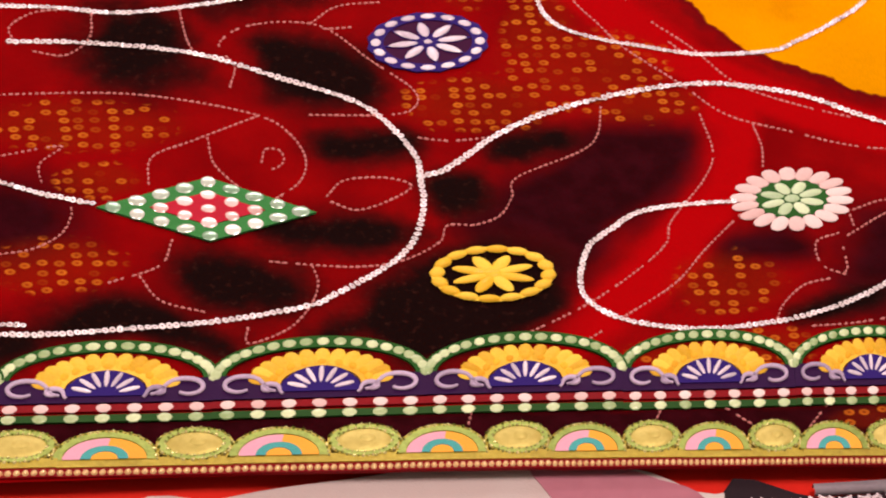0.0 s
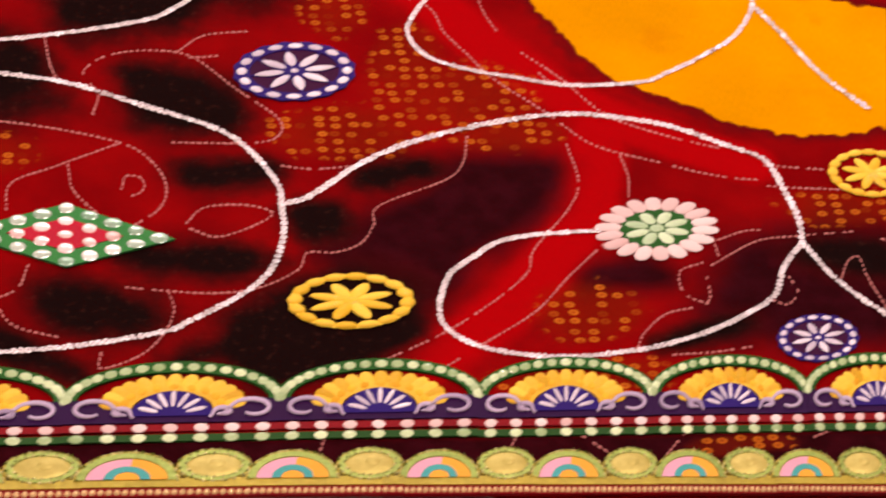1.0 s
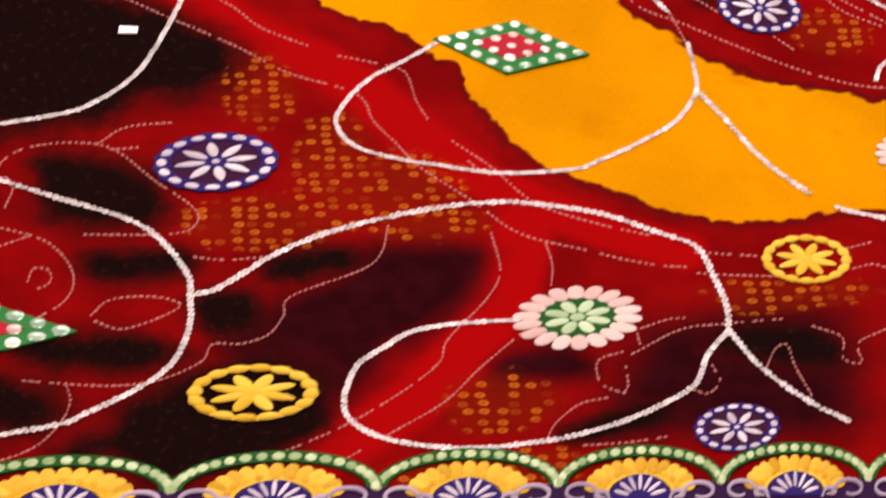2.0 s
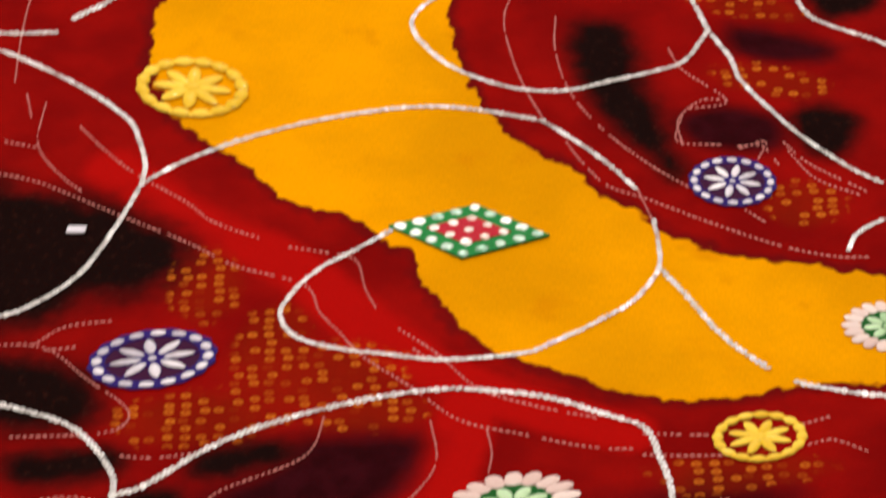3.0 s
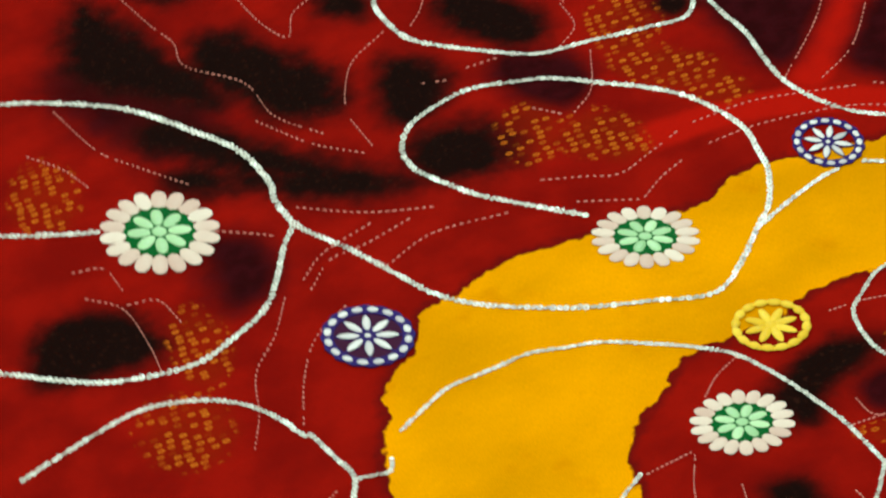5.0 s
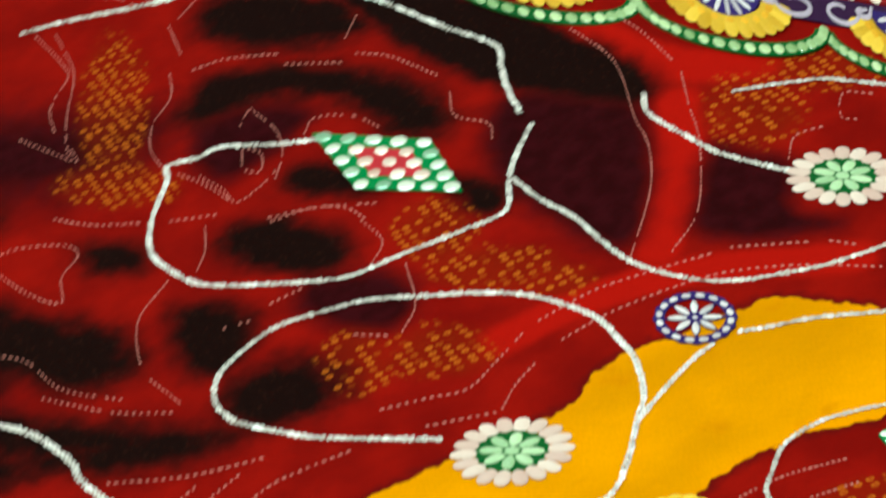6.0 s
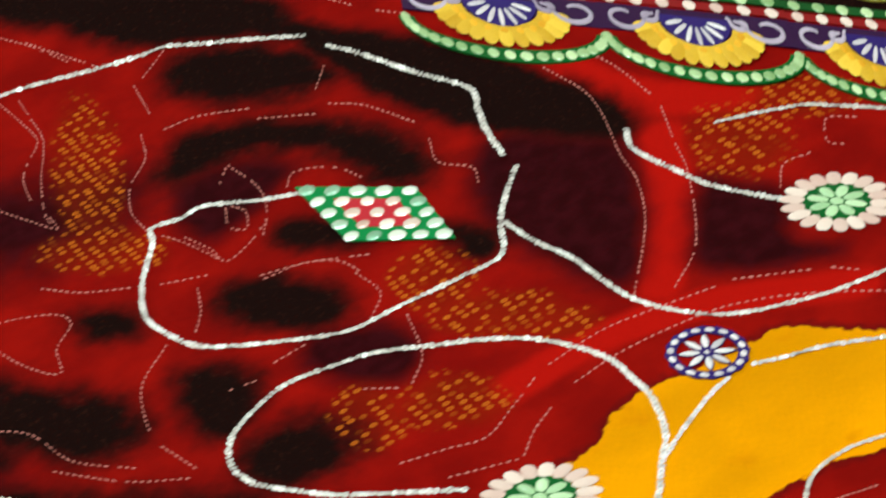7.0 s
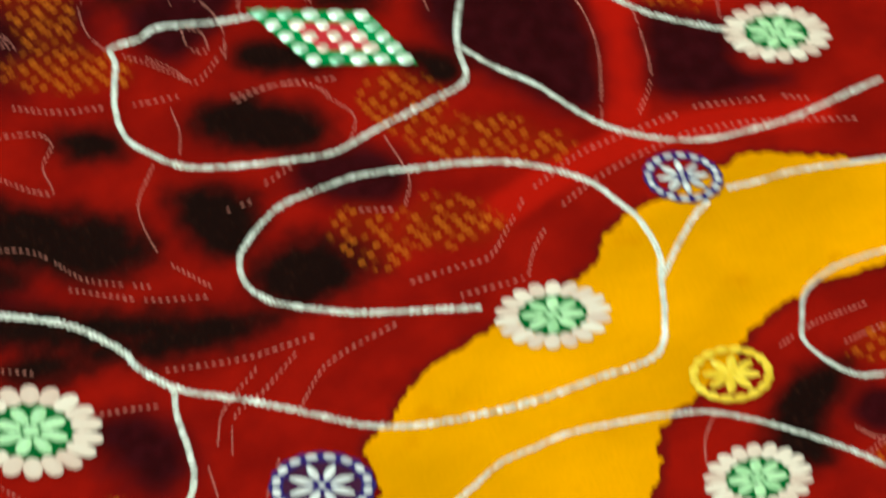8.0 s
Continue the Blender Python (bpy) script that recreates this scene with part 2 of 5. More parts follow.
def smooth_path(points, step, closed=False):
    """Points at even steps along a Catmull-Rom curve through the given ones, with their headings."""
    p = [Vector((*q, 0)) for q in points]
    if closed:
        p = [p[-1]] + p + [p[0], p[1]]
    else:
        p = [2 * p[0] - p[1]] + p + [2 * p[-1] - p[-2]]
    dense = []
    for a, b_, c, d in zip(p, p[1:], p[2:], p[3:]):
        for i in range(16):
            t = i / 16
            dense.append(0.5 * (2 * b_ + (c - a) * t + (2 * a - 5 * b_ + 4 * c - d) * t * t + (3 * b_ - a - 3 * c + d) * t ** 3))
    dense.append(p[-2].copy())
    out, run, want = [], 0.0, 0.0
    for a, b_ in zip(dense, dense[1:]):
        far = (b_ - a).length
        while far > 1e-9 and want <= run + far:
            q = a.lerp(b_, (want - run) / far)
            out.append((q.x, q.y, math.atan2(b_.y - a.y, b_.x - a.x)))
            want += step
        run += far
    return out


def dome(around=10, rings=3, point=0.0):
    """A low pad of unit half length, half width and height; point: how far its far end is drawn to a tip."""
    verts, faces = [], []
    for r in range(rings):
        a = r / rings * math.pi / 2
        for i in range(around):
            w = 2 * math.pi * i / around
            x, y = math.cos(w) * math.cos(a), math.sin(w) * math.cos(a)
            y *= 1 - point * 0.5 * (x + 1) * abs(x)
            verts.append((x, y, math.sin(a)))
    verts.append((0, 0, 1))
    for r in range(rings - 1):
        for i in range(around):
            j = (i + 1) % around
            faces.append((r * around + i, r * around + j, (r + 1) * around + j, (r + 1) * around + i))
    top = (rings - 1) * around
    faces += [(top + i, top + (i + 1) % around, len(verts) - 1) for i in range(around)]
    return verts, faces


def slab(outline, z0, z1):
    """A flat piece with an edge, from its outline."""
    n = len(outline)
    verts = [(x, y, z0) for x, y in outline] + [(x, y, z1) for x, y in outline]
    faces = [tuple(range(n, 2 * n))] + [(i, (i + 1) % n, n + (i + 1) % n, n + i) for i in range(n)]
    return verts, faces


def band(left, right, z0, z1, closed=False):
    """A raised strip between two lines with equally many points."""
    n = len(left)
    verts = [(*p, z0) for p in left] + [(*p, z1) for p in left] + [(*p, z1) for p in right] + [(*p, z0) for p in right]
    faces = []
    for i in range(n if closed else n - 1):
        j = (i + 1) % n
        for k in range(3):
            faces.append((k * n + i, k * n + j, (k + 1) * n + j, (k + 1) * n + i))
    return verts, faces


def joined(pieces):
    verts, faces = [], []
    for v, f in pieces:
        k = len(verts)
        verts += v
        faces += [tuple(i + k for i in q) for q in f]
    return verts, faces


def local(x, y, z, turn, sx, sy, sz):
    return Matrix.LocRotScale((x, y, z), Euler((0, 0, turn)), (sx, sy, sz))


# ---- room ----
def box(name, lo, hi, material, label, category):
    bm = bmesh.new()
    bmesh.ops.create_cube(bm, size=1)
    for v in bm.verts:
        v.co = Vector([lo[i] + (v.co[i] + 0.5) * (hi[i] - lo[i]) for i in range(3)])
    me = bpy.data.meshes.new(name)
    bm.to_mesh(me)
    bm.free()
    me.materials.append(material)
    return tagged(new(name, me), label=label, category=category, kind="structure")


box("floor", (-2.2, -2.4, -0.12), (2.6, 2.6, -0.016), FLOOR, "plain grey stone floor of the room", "floor")
box("wall_south", (-2.3, -2.5, -0.016), (2.7, -2.4, 2.6), WALL, "plain cream painted wall", "wall")
box("wall_north", (-2.3, 2.6, -0.016), (2.7, 2.7, 2.6), WALL, "plain cream painted wall", "wall")
box("wall_west", (-2.3, -2.4, -0.016), (-2.2, 2.6, 2.6), WALL, "plain cream painted wall", "wall")
box("wall_east", (2.6, -2.4, -0.016), (2.7, 2.6, 2.6), WALL, "plain cream painted wall", "wall")
box("ceiling", (-2.3, -2.5, 2.6), (2.7, 2.7, 2.7), WALL, "plain cream ceiling", "ceiling")


# ---- cloth ----
xs, ys = np.arange(-0.36, 0.96, 0.004), np.arange(-0.046, 1.62, 0.004)
GX, GY = np.meshgrid(xs, ys)
black, maroon, dotted, bright = (np.zeros_like(GX) for _ in range(4))


def blotch(target, *ovals):
    """Dye blots: centre, half length, half width and turn in degrees."""
    for x, y, a, b_, turn in ovals:
        c, s = math.cos(radians(turn)), math.sin(radians(turn))
        u, v = (GX - x) * c + (GY - y) * s, -(GX - x) * s + (GY - y) * c
        np.maximum(target, np.clip(1.5 - np.sqrt((u / a) ** 2 + (v / b_) ** 2), 0, 1), out=target)


def far_from(points):
    best = np.full(GX.shape, 9.0)
    for (ax, ay), (bx, by) in zip(points, points[1:]):
        dx, dy = bx - ax, by - ay
        t = np.clip(((GX - ax) * dx + (GY - ay) * dy) / (dx * dx + dy * dy + 1e-12), 0, 1)
        np.minimum(best, np.hypot(GX - ax - t * dx, GY - ay - t * dy), out=best)
    return best


def within(points):
    """Where the grid lies inside a closed outline."""
    inside = np.zeros(GX.shape, bool)
    for (ax, ay), (bx, by) in zip(points, points[1:] + points[:1]):
        if ay != by:
            inside ^= ((ay > GY) != (by > GY)) & (GX < (bx - ax) * (GY - ay) / (by - ay) + ax)
    return inside


def pool(target, soft, *points):
    """A pool of dye inside an outline, bleeding out over the given width."""
    line = [q[:2] for q in smooth_path(points, 0.008, closed=True)]
    depth = far_from(line + line[:1]) * np.where(within(line), 1, -1)
    np.maximum(target, np.clip(0.6 + depth / soft, 0, 1), out=target)


def stroke(target, width, *points):
    line = [q[:2] for q in smooth_path(points, 0.01)]
    np.maximum(target, np.clip(1.5 - far_from(line) / width, 0, 1), out=target)


pool(black, 0.036, (0.005, 0.227), (0.012, 0.232), (0.037, 0.231), (0.056, 0.222), (0.063, 0.202), (0.059, 0.183), (0.046, 0.181), (0.025, 0.184), (0.009, 0.193))
pool(black, 0.045, (-0.022, 0.373), (0.030, 0.358), (0.070, 0.343), (0.095, 0.324), (0.105, 0.302), (0.093, 0.285), (0.071, 0.277), (0.060, 0.279), (0.035, 0.261), (0.013, 0.257), (-0.020, 0.254))
pool(black, 0.036, (0.002, 0.025), (0.023, 0.045), (0.052, 0.069), (0.079, 0.086), (0.124, 0.083), (0.130, 0.056), (0.122, 0.038), (0.099, 0.028), (0.071, 0.017), (0.055, 0.011), (0.031, 0.031))
pool(black, 0.036, (-0.172, 0.036), (-0.116, 0.046), (-0.100, 0.057), (-0.072, 0.060), (-0.047, 0.048), (-0.030, 0.037), (-0.025, 0.025), (-0.042, 0.025), (-0.071, 0.035), (-0.102, 0.036), (-0.133, 0.021), (-0.173, 0.019))
pool(black, 0.045, (-0.049, 0.080), (-0.025, 0.086), (0.005, 0.074), (0.014, 0.056), (-0.008, 0.049), (-0.034, 0.050), (-0.046, 0.062))
pool(black, 0.0324, (-0.010, 0.104), (0.020, 0.110), (0.068, 0.101), (0.066, 0.090), (0.028, 0.087), (0.002, 0.092))
pool(black, 0.0288, (0.027, 0.161), (0.071, 0.164), (0.076, 0.152), (0.046, 0.144), (0.029, 0.148))
pool(black, 0.0252, (0.110, 0.154), (0.146, 0.163), (0.149, 0.153), (0.118, 0.142))
pool(black, 0.0288, (0.076, 0.132), (0.099, 0.131), (0.100, 0.112), (0.077, 0.108))
pool(black, 0.054, (-0.069, 0.253), (-0.036, 0.248), (-0.028, 0.212), (-0.041, 0.196), (-0.068, 0.201), (-0.080, 0.221))
pool(black, 0.0288, (0.316, 0.097), (0.340, 0.103), (0.370, 0.097), (0.368, 0.078), (0.335, 0.083))
pool(black, 0.0216, (0.235, 0.039), (0.279, 0.055), (0.287, 0.050), (0.248, 0.034))
pool(black, 0.0324, (0.351, 0.561), (0.364, 0.573), (0.393, 0.580), (0.412, 0.570), (0.400, 0.552), (0.374, 0.542), (0.355, 0.517), (0.339, 0.542))
pool(black, 0.0324, (0.311, 0.475), (0.329, 0.477), (0.338, 0.461), (0.339, 0.426), (0.345, 0.392), (0.355, 0.353), (0.347, 0.348), (0.331, 0.379), (0.318, 0.404), (0.308, 0.435))
pool(black, 0.0252, (0.415, 0.391), (0.433, 0.396), (0.446, 0.384), (0.434, 0.357), (0.421, 0.365))
pool(black, 0.0252, (0.437, 0.498), (0.456, 0.504), (0.469, 0.486), (0.444, 0.476))
pool(black, 0.039, (0.288, 1.553), (0.433, 1.364), (0.443, 1.273), (0.419, 1.290), (0.382, 1.326), (0.350, 1.361), (0.330, 1.417), (0.275, 1.524))
pool(black, 0.0286, (0.435, 1.296), (0.477, 1.223), (0.506, 1.162), (0.533, 1.073), (0.547, 1.005), (0.533, 0.981), (0.497, 1.027), (0.472, 1.065), (0.451, 1.126), (0.441, 1.196))
pool(black, 0.052, (0.355, 1.310), (0.383, 1.308), (0.419, 1.273), (0.437, 1.231), (0.438, 1.199), (0.413, 1.200), (0.380, 1.221), (0.353, 1.264))
pool(black, 0.0455, (0.316, 1.215), (0.341, 1.221), (0.386, 1.183), (0.420, 1.132), (0.435, 1.081), (0.428, 1.047), (0.410, 1.051), (0.399, 1.076), (0.393, 1.113), (0.372, 1.154), (0.342, 1.179), (0.312, 1.178), (0.299, 1.193))
pool(black, 0.039, (0.325, 1.078), (0.352, 1.067), (0.367, 1.026), (0.348, 1.028), (0.325, 1.055))
pool(black, 0.0325, (0.405, 0.996), (0.422, 0.962), (0.416, 0.941), (0.401, 0.950))
pool(black, 0.039, (0.271, 1.048), (0.293, 1.043), (0.321, 1.008), (0.324, 0.971), (0.305, 0.962), (0.273, 0.999), (0.263, 1.023))
pool(black, 0.039, (0.219, 0.999), (0.233, 0.974), (0.246, 0.941), (0.229, 0.920), (0.212, 0.917), (0.202, 0.950))
pool(black, 0.052, (0.113, 1.090), (0.153, 1.039), (0.182, 0.991), (0.175, 0.954), (0.140, 0.966), (0.121, 1.001), (0.095, 1.048))
pool(black, 0.052, (0.219, 0.902), (0.255, 0.894), (0.269, 0.864), (0.259, 0.841), (0.233, 0.839), (0.206, 0.859), (0.208, 0.888))
pool(black, 0.039, (0.193, 1.105), (0.221, 1.082), (0.217, 1.053), (0.195, 1.070))
pool(black, 0.052, (0.056, 0.946), (0.106, 0.917), (0.148, 0.902), (0.202, 0.856), (0.246, 0.850), (0.267, 0.862), (0.252, 0.893), (0.224, 0.900), (0.209, 0.891), (0.218, 0.857), (0.185, 0.850), (0.132, 0.875), (0.105, 0.901), (0.060, 0.919))
pool(black, 0.052, (0.059, 1.007), (0.140, 0.923), (0.188, 0.873), (0.206, 0.850), (0.166, 0.863), (0.112, 0.908), (0.047, 0.982))
pool(black, 0.052, (0.079, 1.200), (0.110, 1.224), (0.144, 1.209), (0.156, 1.173), (0.119, 1.161), (0.097, 1.141), (0.075, 1.166))
pool(black, 0.052, (0.124, 1.086), (0.153, 1.043), (0.183, 0.996), (0.168, 0.959), (0.145, 0.986), (0.124, 1.040))
pool(black, 0.052, (0.035, 1.173), (0.076, 1.091), (0.099, 1.036), (0.108, 0.998), (0.065, 1.030), (0.015, 1.087))
pool(black, 0.039, (0.214, 0.994), (0.241, 0.977), (0.247, 0.941), (0.215, 0.946))
pool(black, 0.039, (-0.052, 0.826), (0.003, 0.812), (0.016, 0.768), (-0.023, 0.764), (-0.063, 0.774))
pool(maroon, 0.036, (0.163, 0.164), (0.212, 0.162), (0.211, 0.146), (0.198, 0.124), (0.185, 0.113), (0.175, 0.105), (0.158, 0.091), (0.144, 0.071), (0.120, 0.056), (0.095, 0.086), (0.084, 0.101), (0.100, 0.115), (0.124, 0.133), (0.149, 0.149))
pool(maroon, 0.0288, (0.218, 0.090), (0.242, 0.093), (0.258, 0.084), (0.249, 0.074), (0.212, 0.076))
pool(maroon, 0.054, (0.270, 0.077), (0.298, 0.107), (0.372, 0.109), (0.364, 0.041), (0.303, 0.039), (0.268, 0.044))
pool(maroon, 0.054, (-0.178, 0.135), (-0.110, 0.133), (-0.093, 0.114), (-0.103, 0.096), (-0.129, 0.090), (-0.180, 0.092))
pool(maroon, 0.0252, (0.391, 0.537), (0.410, 0.544), (0.422, 0.519), (0.411, 0.500), (0.390, 0.516))
pool(maroon, 0.0252, (0.394, 0.470), (0.431, 0.455), (0.444, 0.442), (0.419, 0.438), (0.393, 0.450))
pool(maroon, 0.0252, (0.357, 0.392), (0.379, 0.402), (0.405, 0.390), (0.401, 0.366), (0.367, 0.370))
pool(maroon, 0.039, (0.295, 0.962), (0.335, 0.928), (0.335, 0.896), (0.318, 0.883), (0.291, 0.905), (0.278, 0.944))
pool(maroon, 0.039, (0.462, 1.047), (0.500, 1.032), (0.526, 1.005), (0.520, 0.959), (0.495, 0.902), (0.460, 0.853), (0.442, 0.866), (0.434, 0.906), (0.427, 0.949), (0.432, 0.994))
pool(maroon, 0.039, (0.541, 0.902), (0.553, 0.876), (0.564, 0.849), (0.545, 0.814), (0.556, 0.782), (0.525, 0.796), (0.495, 0.826), (0.504, 0.859))
pool(maroon, 0.039, (0.302, 1.176), (0.337, 1.170), (0.369, 1.132), (0.344, 1.117), (0.296, 1.103), (0.288, 1.139))
pool(maroon, 0.052, (0.064, 0.860), (0.099, 0.839), (0.091, 0.790), (0.061, 0.795))
pool(maroon, 0.117, (0.073, 1.378), (0.281, 1.211), (0.227, 1.172), (0.164, 1.204), (0.096, 1.254), (0.043, 1.244))
pool(maroon, 0.065, (0.010, 1.102), (0.058, 1.066), (0.099, 0.992), (0.054, 0.968), (0.000, 1.057))
blotch(dotted, (0.2702, -0.0252, 0.020, 0.006, 0), (0.2588, -0.0268, 0.018, 0.006, 0))
blotch(dotted, (0.1472, 0.2342, 0.026, 0.017, 70), (0.1662, 0.2083, 0.039, 0.023, 5), (0.1124, 0.1832, 0.038, 0.018, 2), (0.1891, 0.1814, 0.027, 0.013, 2), (-0.0848, 0.1720, 0.044, 0.016, 179), (-0.0801, 0.1354, 0.019, 0.011, 1), (-0.1046, 0.0812, 0.029, 0.016, 180), (0.2097, 0.0595, 0.026, 0.018, 10), (0.2224, 0.0193, 0.022, 0.011, 1))
blotch(dotted, (0.1757, 0.0171, 0.022, 0.007, 179), (0.3491, 0.1264, 0.027, 0.013, 3), (0.1153, 0.2801, 0.026, 0.017, 89), (0.3581, 0.1285, 0.037, 0.011, 178), (0.4106, 0.3182, 0.020, 0.013, 2), (0.4046, 0.4878, 0.029, 0.010, 161), (0.4066, 0.4228, 0.028, 0.013, 161), (0.4495, 0.5618, 0.027, 0.015, 159), (0.4106, 0.3192, 0.019, 0.017, 151))
blotch(dotted, (0.0361, 0.7635, 0.036, 0.016, 91), (0.3751, 0.9518, 0.033, 0.023, 83), (0.3905, 0.8818, 0.032, 0.021, 137), (0.3209, 0.8431, 0.028, 0.022, 123), (0.2818, 0.8682, 0.031, 0.019, 80), (0.0402, 0.7514, 0.033, 0.016, 81), (0.0126, 0.6856, 0.034, 0.026, 108), (-0.0278, 0.9610, 0.038, 0.022, 89), (0.2670, 1.2443, 0.083, 0.022, 70))
blotch(dotted, (0.2363, 1.1527, 0.044, 0.020, 126), (0.3731, 0.9569, 0.029, 0.021, 95), (0.3794, 0.8952, 0.036, 0.020, 123), (0.3279, 0.8399, 0.032, 0.021, 116), (0.2819, 0.8560, 0.022, 0.016, 107), (0.4075, 0.8522, 0.024, 0.015, 121), (0.5768, 0.9195, 0.039, 0.028, 83), (0.6283, 0.9251, 0.036, 0.020, 122))
stroke(bright, 0.015, (0.2353, 0.1786), (0.2230, 0.1348), (0.2002, 0.0970), (0.1647, 0.0574), (0.1206, 0.0267))
stroke(bright, 0.014, (0.1915, 0.2333), (0.2292, 0.2035), (0.2677, 0.1777), (0.3120, 0.1569))
stroke(bright, 0.016, (0.0691, 0.3755), (0.1115, 0.3279), (0.1549, 0.2944), (0.1865, 0.2502), (0.2173, 0.2154))
stroke(bright, 0.018, (0.5388, 1.0814), (0.5588, 1.0089), (0.6055, 0.9530))
stroke(bright, 0.015, (0.5460, 0.9607), (0.5066, 0.8870), (0.4613, 0.8278))
stroke(bright, 0.015, (0.3579, 0.8221), (0.4127, 0.8209), (0.4734, 0.7995), (0.5500, 0.7444))
stroke(maroon, 0.014, (-0.3, -0.020), (0.1, -0.028), (0.45, -0.034))
stroke(black, 0.03, (0.5917, 1.2118), (0.6660, 1.0828), (0.7373, 0.9547))

# The yellow ring of dye: its outer and its inner edge.
outer = [q[:2] for q in smooth_path([(0.449, 0.179), (0.413, 0.183), (0.392, 0.184), (0.368, 0.180), (0.344, 0.178), (0.321, 0.182), (0.303, 0.188), (0.293, 0.197), (0.278, 0.204), (0.268, 0.211), (0.253, 0.222), (0.240, 0.234), (0.233, 0.247), (0.227, 0.260), (0.218, 0.278), (0.216, 0.298), (0.206, 0.305), (0.187, 0.327), (0.170, 0.335), (0.154, 0.348), (0.128, 0.385), (0.107, 0.406), (0.095, 0.430), (0.087, 0.470), (0.090, 0.488), (0.088, 0.509), (0.093, 0.522), (0.097, 0.547), (0.110, 0.559), (0.115, 0.584), (0.122, 0.620), (0.129, 0.640), (0.134, 0.667), (0.153, 0.685), (0.163, 0.693), (0.172, 0.724), (0.195, 0.729), (0.218, 0.741), (0.234, 0.745), (0.273, 0.746), (0.298, 0.743), (0.353, 0.740), (0.368, 0.742), (0.385, 0.756), (0.413, 0.759), (0.429, 0.754), (0.473, 0.749), (0.499, 0.740), (0.5645, 0.6574)], 0.008)]
inner = [q[:2] for q in smooth_path([(0.492, 0.612), (0.470, 0.621), (0.446, 0.630), (0.435, 0.630), (0.411, 0.632), (0.388, 0.627), (0.368, 0.614), (0.337, 0.611), (0.309, 0.608), (0.299, 0.603), (0.285, 0.585), (0.272, 0.575), (0.261, 0.562), (0.254, 0.550), (0.247, 0.536), (0.247, 0.516), (0.243, 0.496), (0.245, 0.481), (0.246, 0.459), (0.250, 0.441), (0.254, 0.420), (0.260, 0.405), (0.266, 0.390), (0.278, 0.375), (0.296, 0.359), (0.311, 0.334), (0.329, 0.319), (0.341, 0.302), (0.356, 0.290), (0.372, 0.280), (0.393, 0.274), (0.412, 0.270), (0.424, 0.263), (0.442, 0.259), (0.461, 0.255)], 0.008)]
loop = outer + [(0.62, 0.64)] + inner + [(0.55, 0.21)]
ring = far_from(loop + loop[:1]) * np.where(within(loop), 1, -1)

FAR_A, FAR_B = Vector((0.555, 1.178, 0)), Vector((0.695, 0.944, 0))
along = (FAR_B - FAR_A).normalized()
inward = Vector((along.y, -along.x, 0))
if inward.y > 0:
    inward = -inward
FAR_SCALE = 1.37
edge_gap = (GX - FAR_A.x) * inward.x + (GY - FAR_A.y) * inward.y
keep = edge_gap > -0.083
height = 0.0008 * np.sin(9 * GX + 2) * np.sin(7 * GY) + 0.0004 * np.sin(23 * GX - 11 * GY)
index = np.full(GX.shape, -1)
index[keep] = np.arange(keep.sum())
quads = np.stack([index[:-1, :-1], index[:-1, 1:], index[1:, 1:], index[1:, :-1]], -1).reshape(-1, 4)
quads = quads[(quads >= 0).all(1)]
cloth_mesh = bpy.data.meshes.new("tie_dyed_cloth")
cloth_mesh.from_pydata(np.stack([GX[keep], GY[keep], height[keep]], -1).tolist(), [], quads.tolist())
cloth_mesh.polygons.foreach_set("use_smooth", [True] * len(cloth_mesh.polygons))
for key, values in (("black", black), ("maroon", maroon), ("dotted", dotted), ("bright", bright), ("ring", ring)):
    cloth_mesh.attributes.new(key, "FLOAT", "POINT").data.foreach_set("value", values[keep].astype(np.float32))
cloth_mesh.materials.append(CLOTH)
cloth = tagged(new("embroidered_cloth", cloth_mesh), "red and black tie-dyed cotton cloth with yellow ring and sequins", "cloth")

# ---- cloths beneath ----
def laid_cloth(name, outline, z, material, label, thick=0.0025, curved=True):
    ring_ = [q[:2] for q in smooth_path(outline, 0.01, closed=True)] if curved else outline
    v, f = slab(ring_, z - thick, z)
    ob = new(name, mesh_of(name, v, f, material, smooth=False))
    mod = ob.modifiers.new("soft_edge", "BEVEL")
    mod.width, mod.segments, mod.limit_method = thick * 0.45, 2, "ANGLE"
    return tagged(ob, label, "cloth")


laid_cloth("red_cotton_cloth", [(-0.9, -0.88), (-0.88, -0.9), (0.2, -0.905), (1.38, -0.9), (1.4, -0.88), (1.405, 0.5), (1.4, 1.88), (1.38, 1.9), (0.2, 1.905), (-0.88, 1.9), (-0.9, 1.88), (-0.905, 0.5)], -0.0095, RED_UNDER, "plain bright red cotton cloth spread under the embroidered one", 0.006, curved=False)
floral = laid_cloth("floral_cotton_cloth", [(-0.09, -0.075), (-0.04, -0.0545), (0.02, -0.0455), (0.065, -0.040), (0.11, -0.040), (0.15, -0.0480), (0.172, -0.062), (0.21, -0.085), (0.20, -0.3), (-0.1, -0.3)], -0.0055, SHEET, "white cotton cloth with pink flowers beside the red one")
bloom = slab([q[:2] for q in smooth_path([(0.098, -0.0415), (0.135, -0.0455), (0.155, -0.054), (0.175, -0.068), (0.18, -0.12), (0.13, -0.13), (0.10, -0.10), (0.106, -0.068)], 0.006, closed=True)], -0.0055, -0.0051)
part("printed_flower", mesh_of("printed_flower", *bloom, ROSE_PRINT, False), floral, label="dusty pink printed flower")
black_cloth = laid_cloth("black_fringed_cloth", [(0.182, -0.072), (0.23, -0.068), (0.30, -0.0655), (0.42, -0.066), (0.44, -0.3), (0.22, -0.3)], -0.0050, BLACK_CLOTH, "black woollen cloth with a white fringe along its edge")
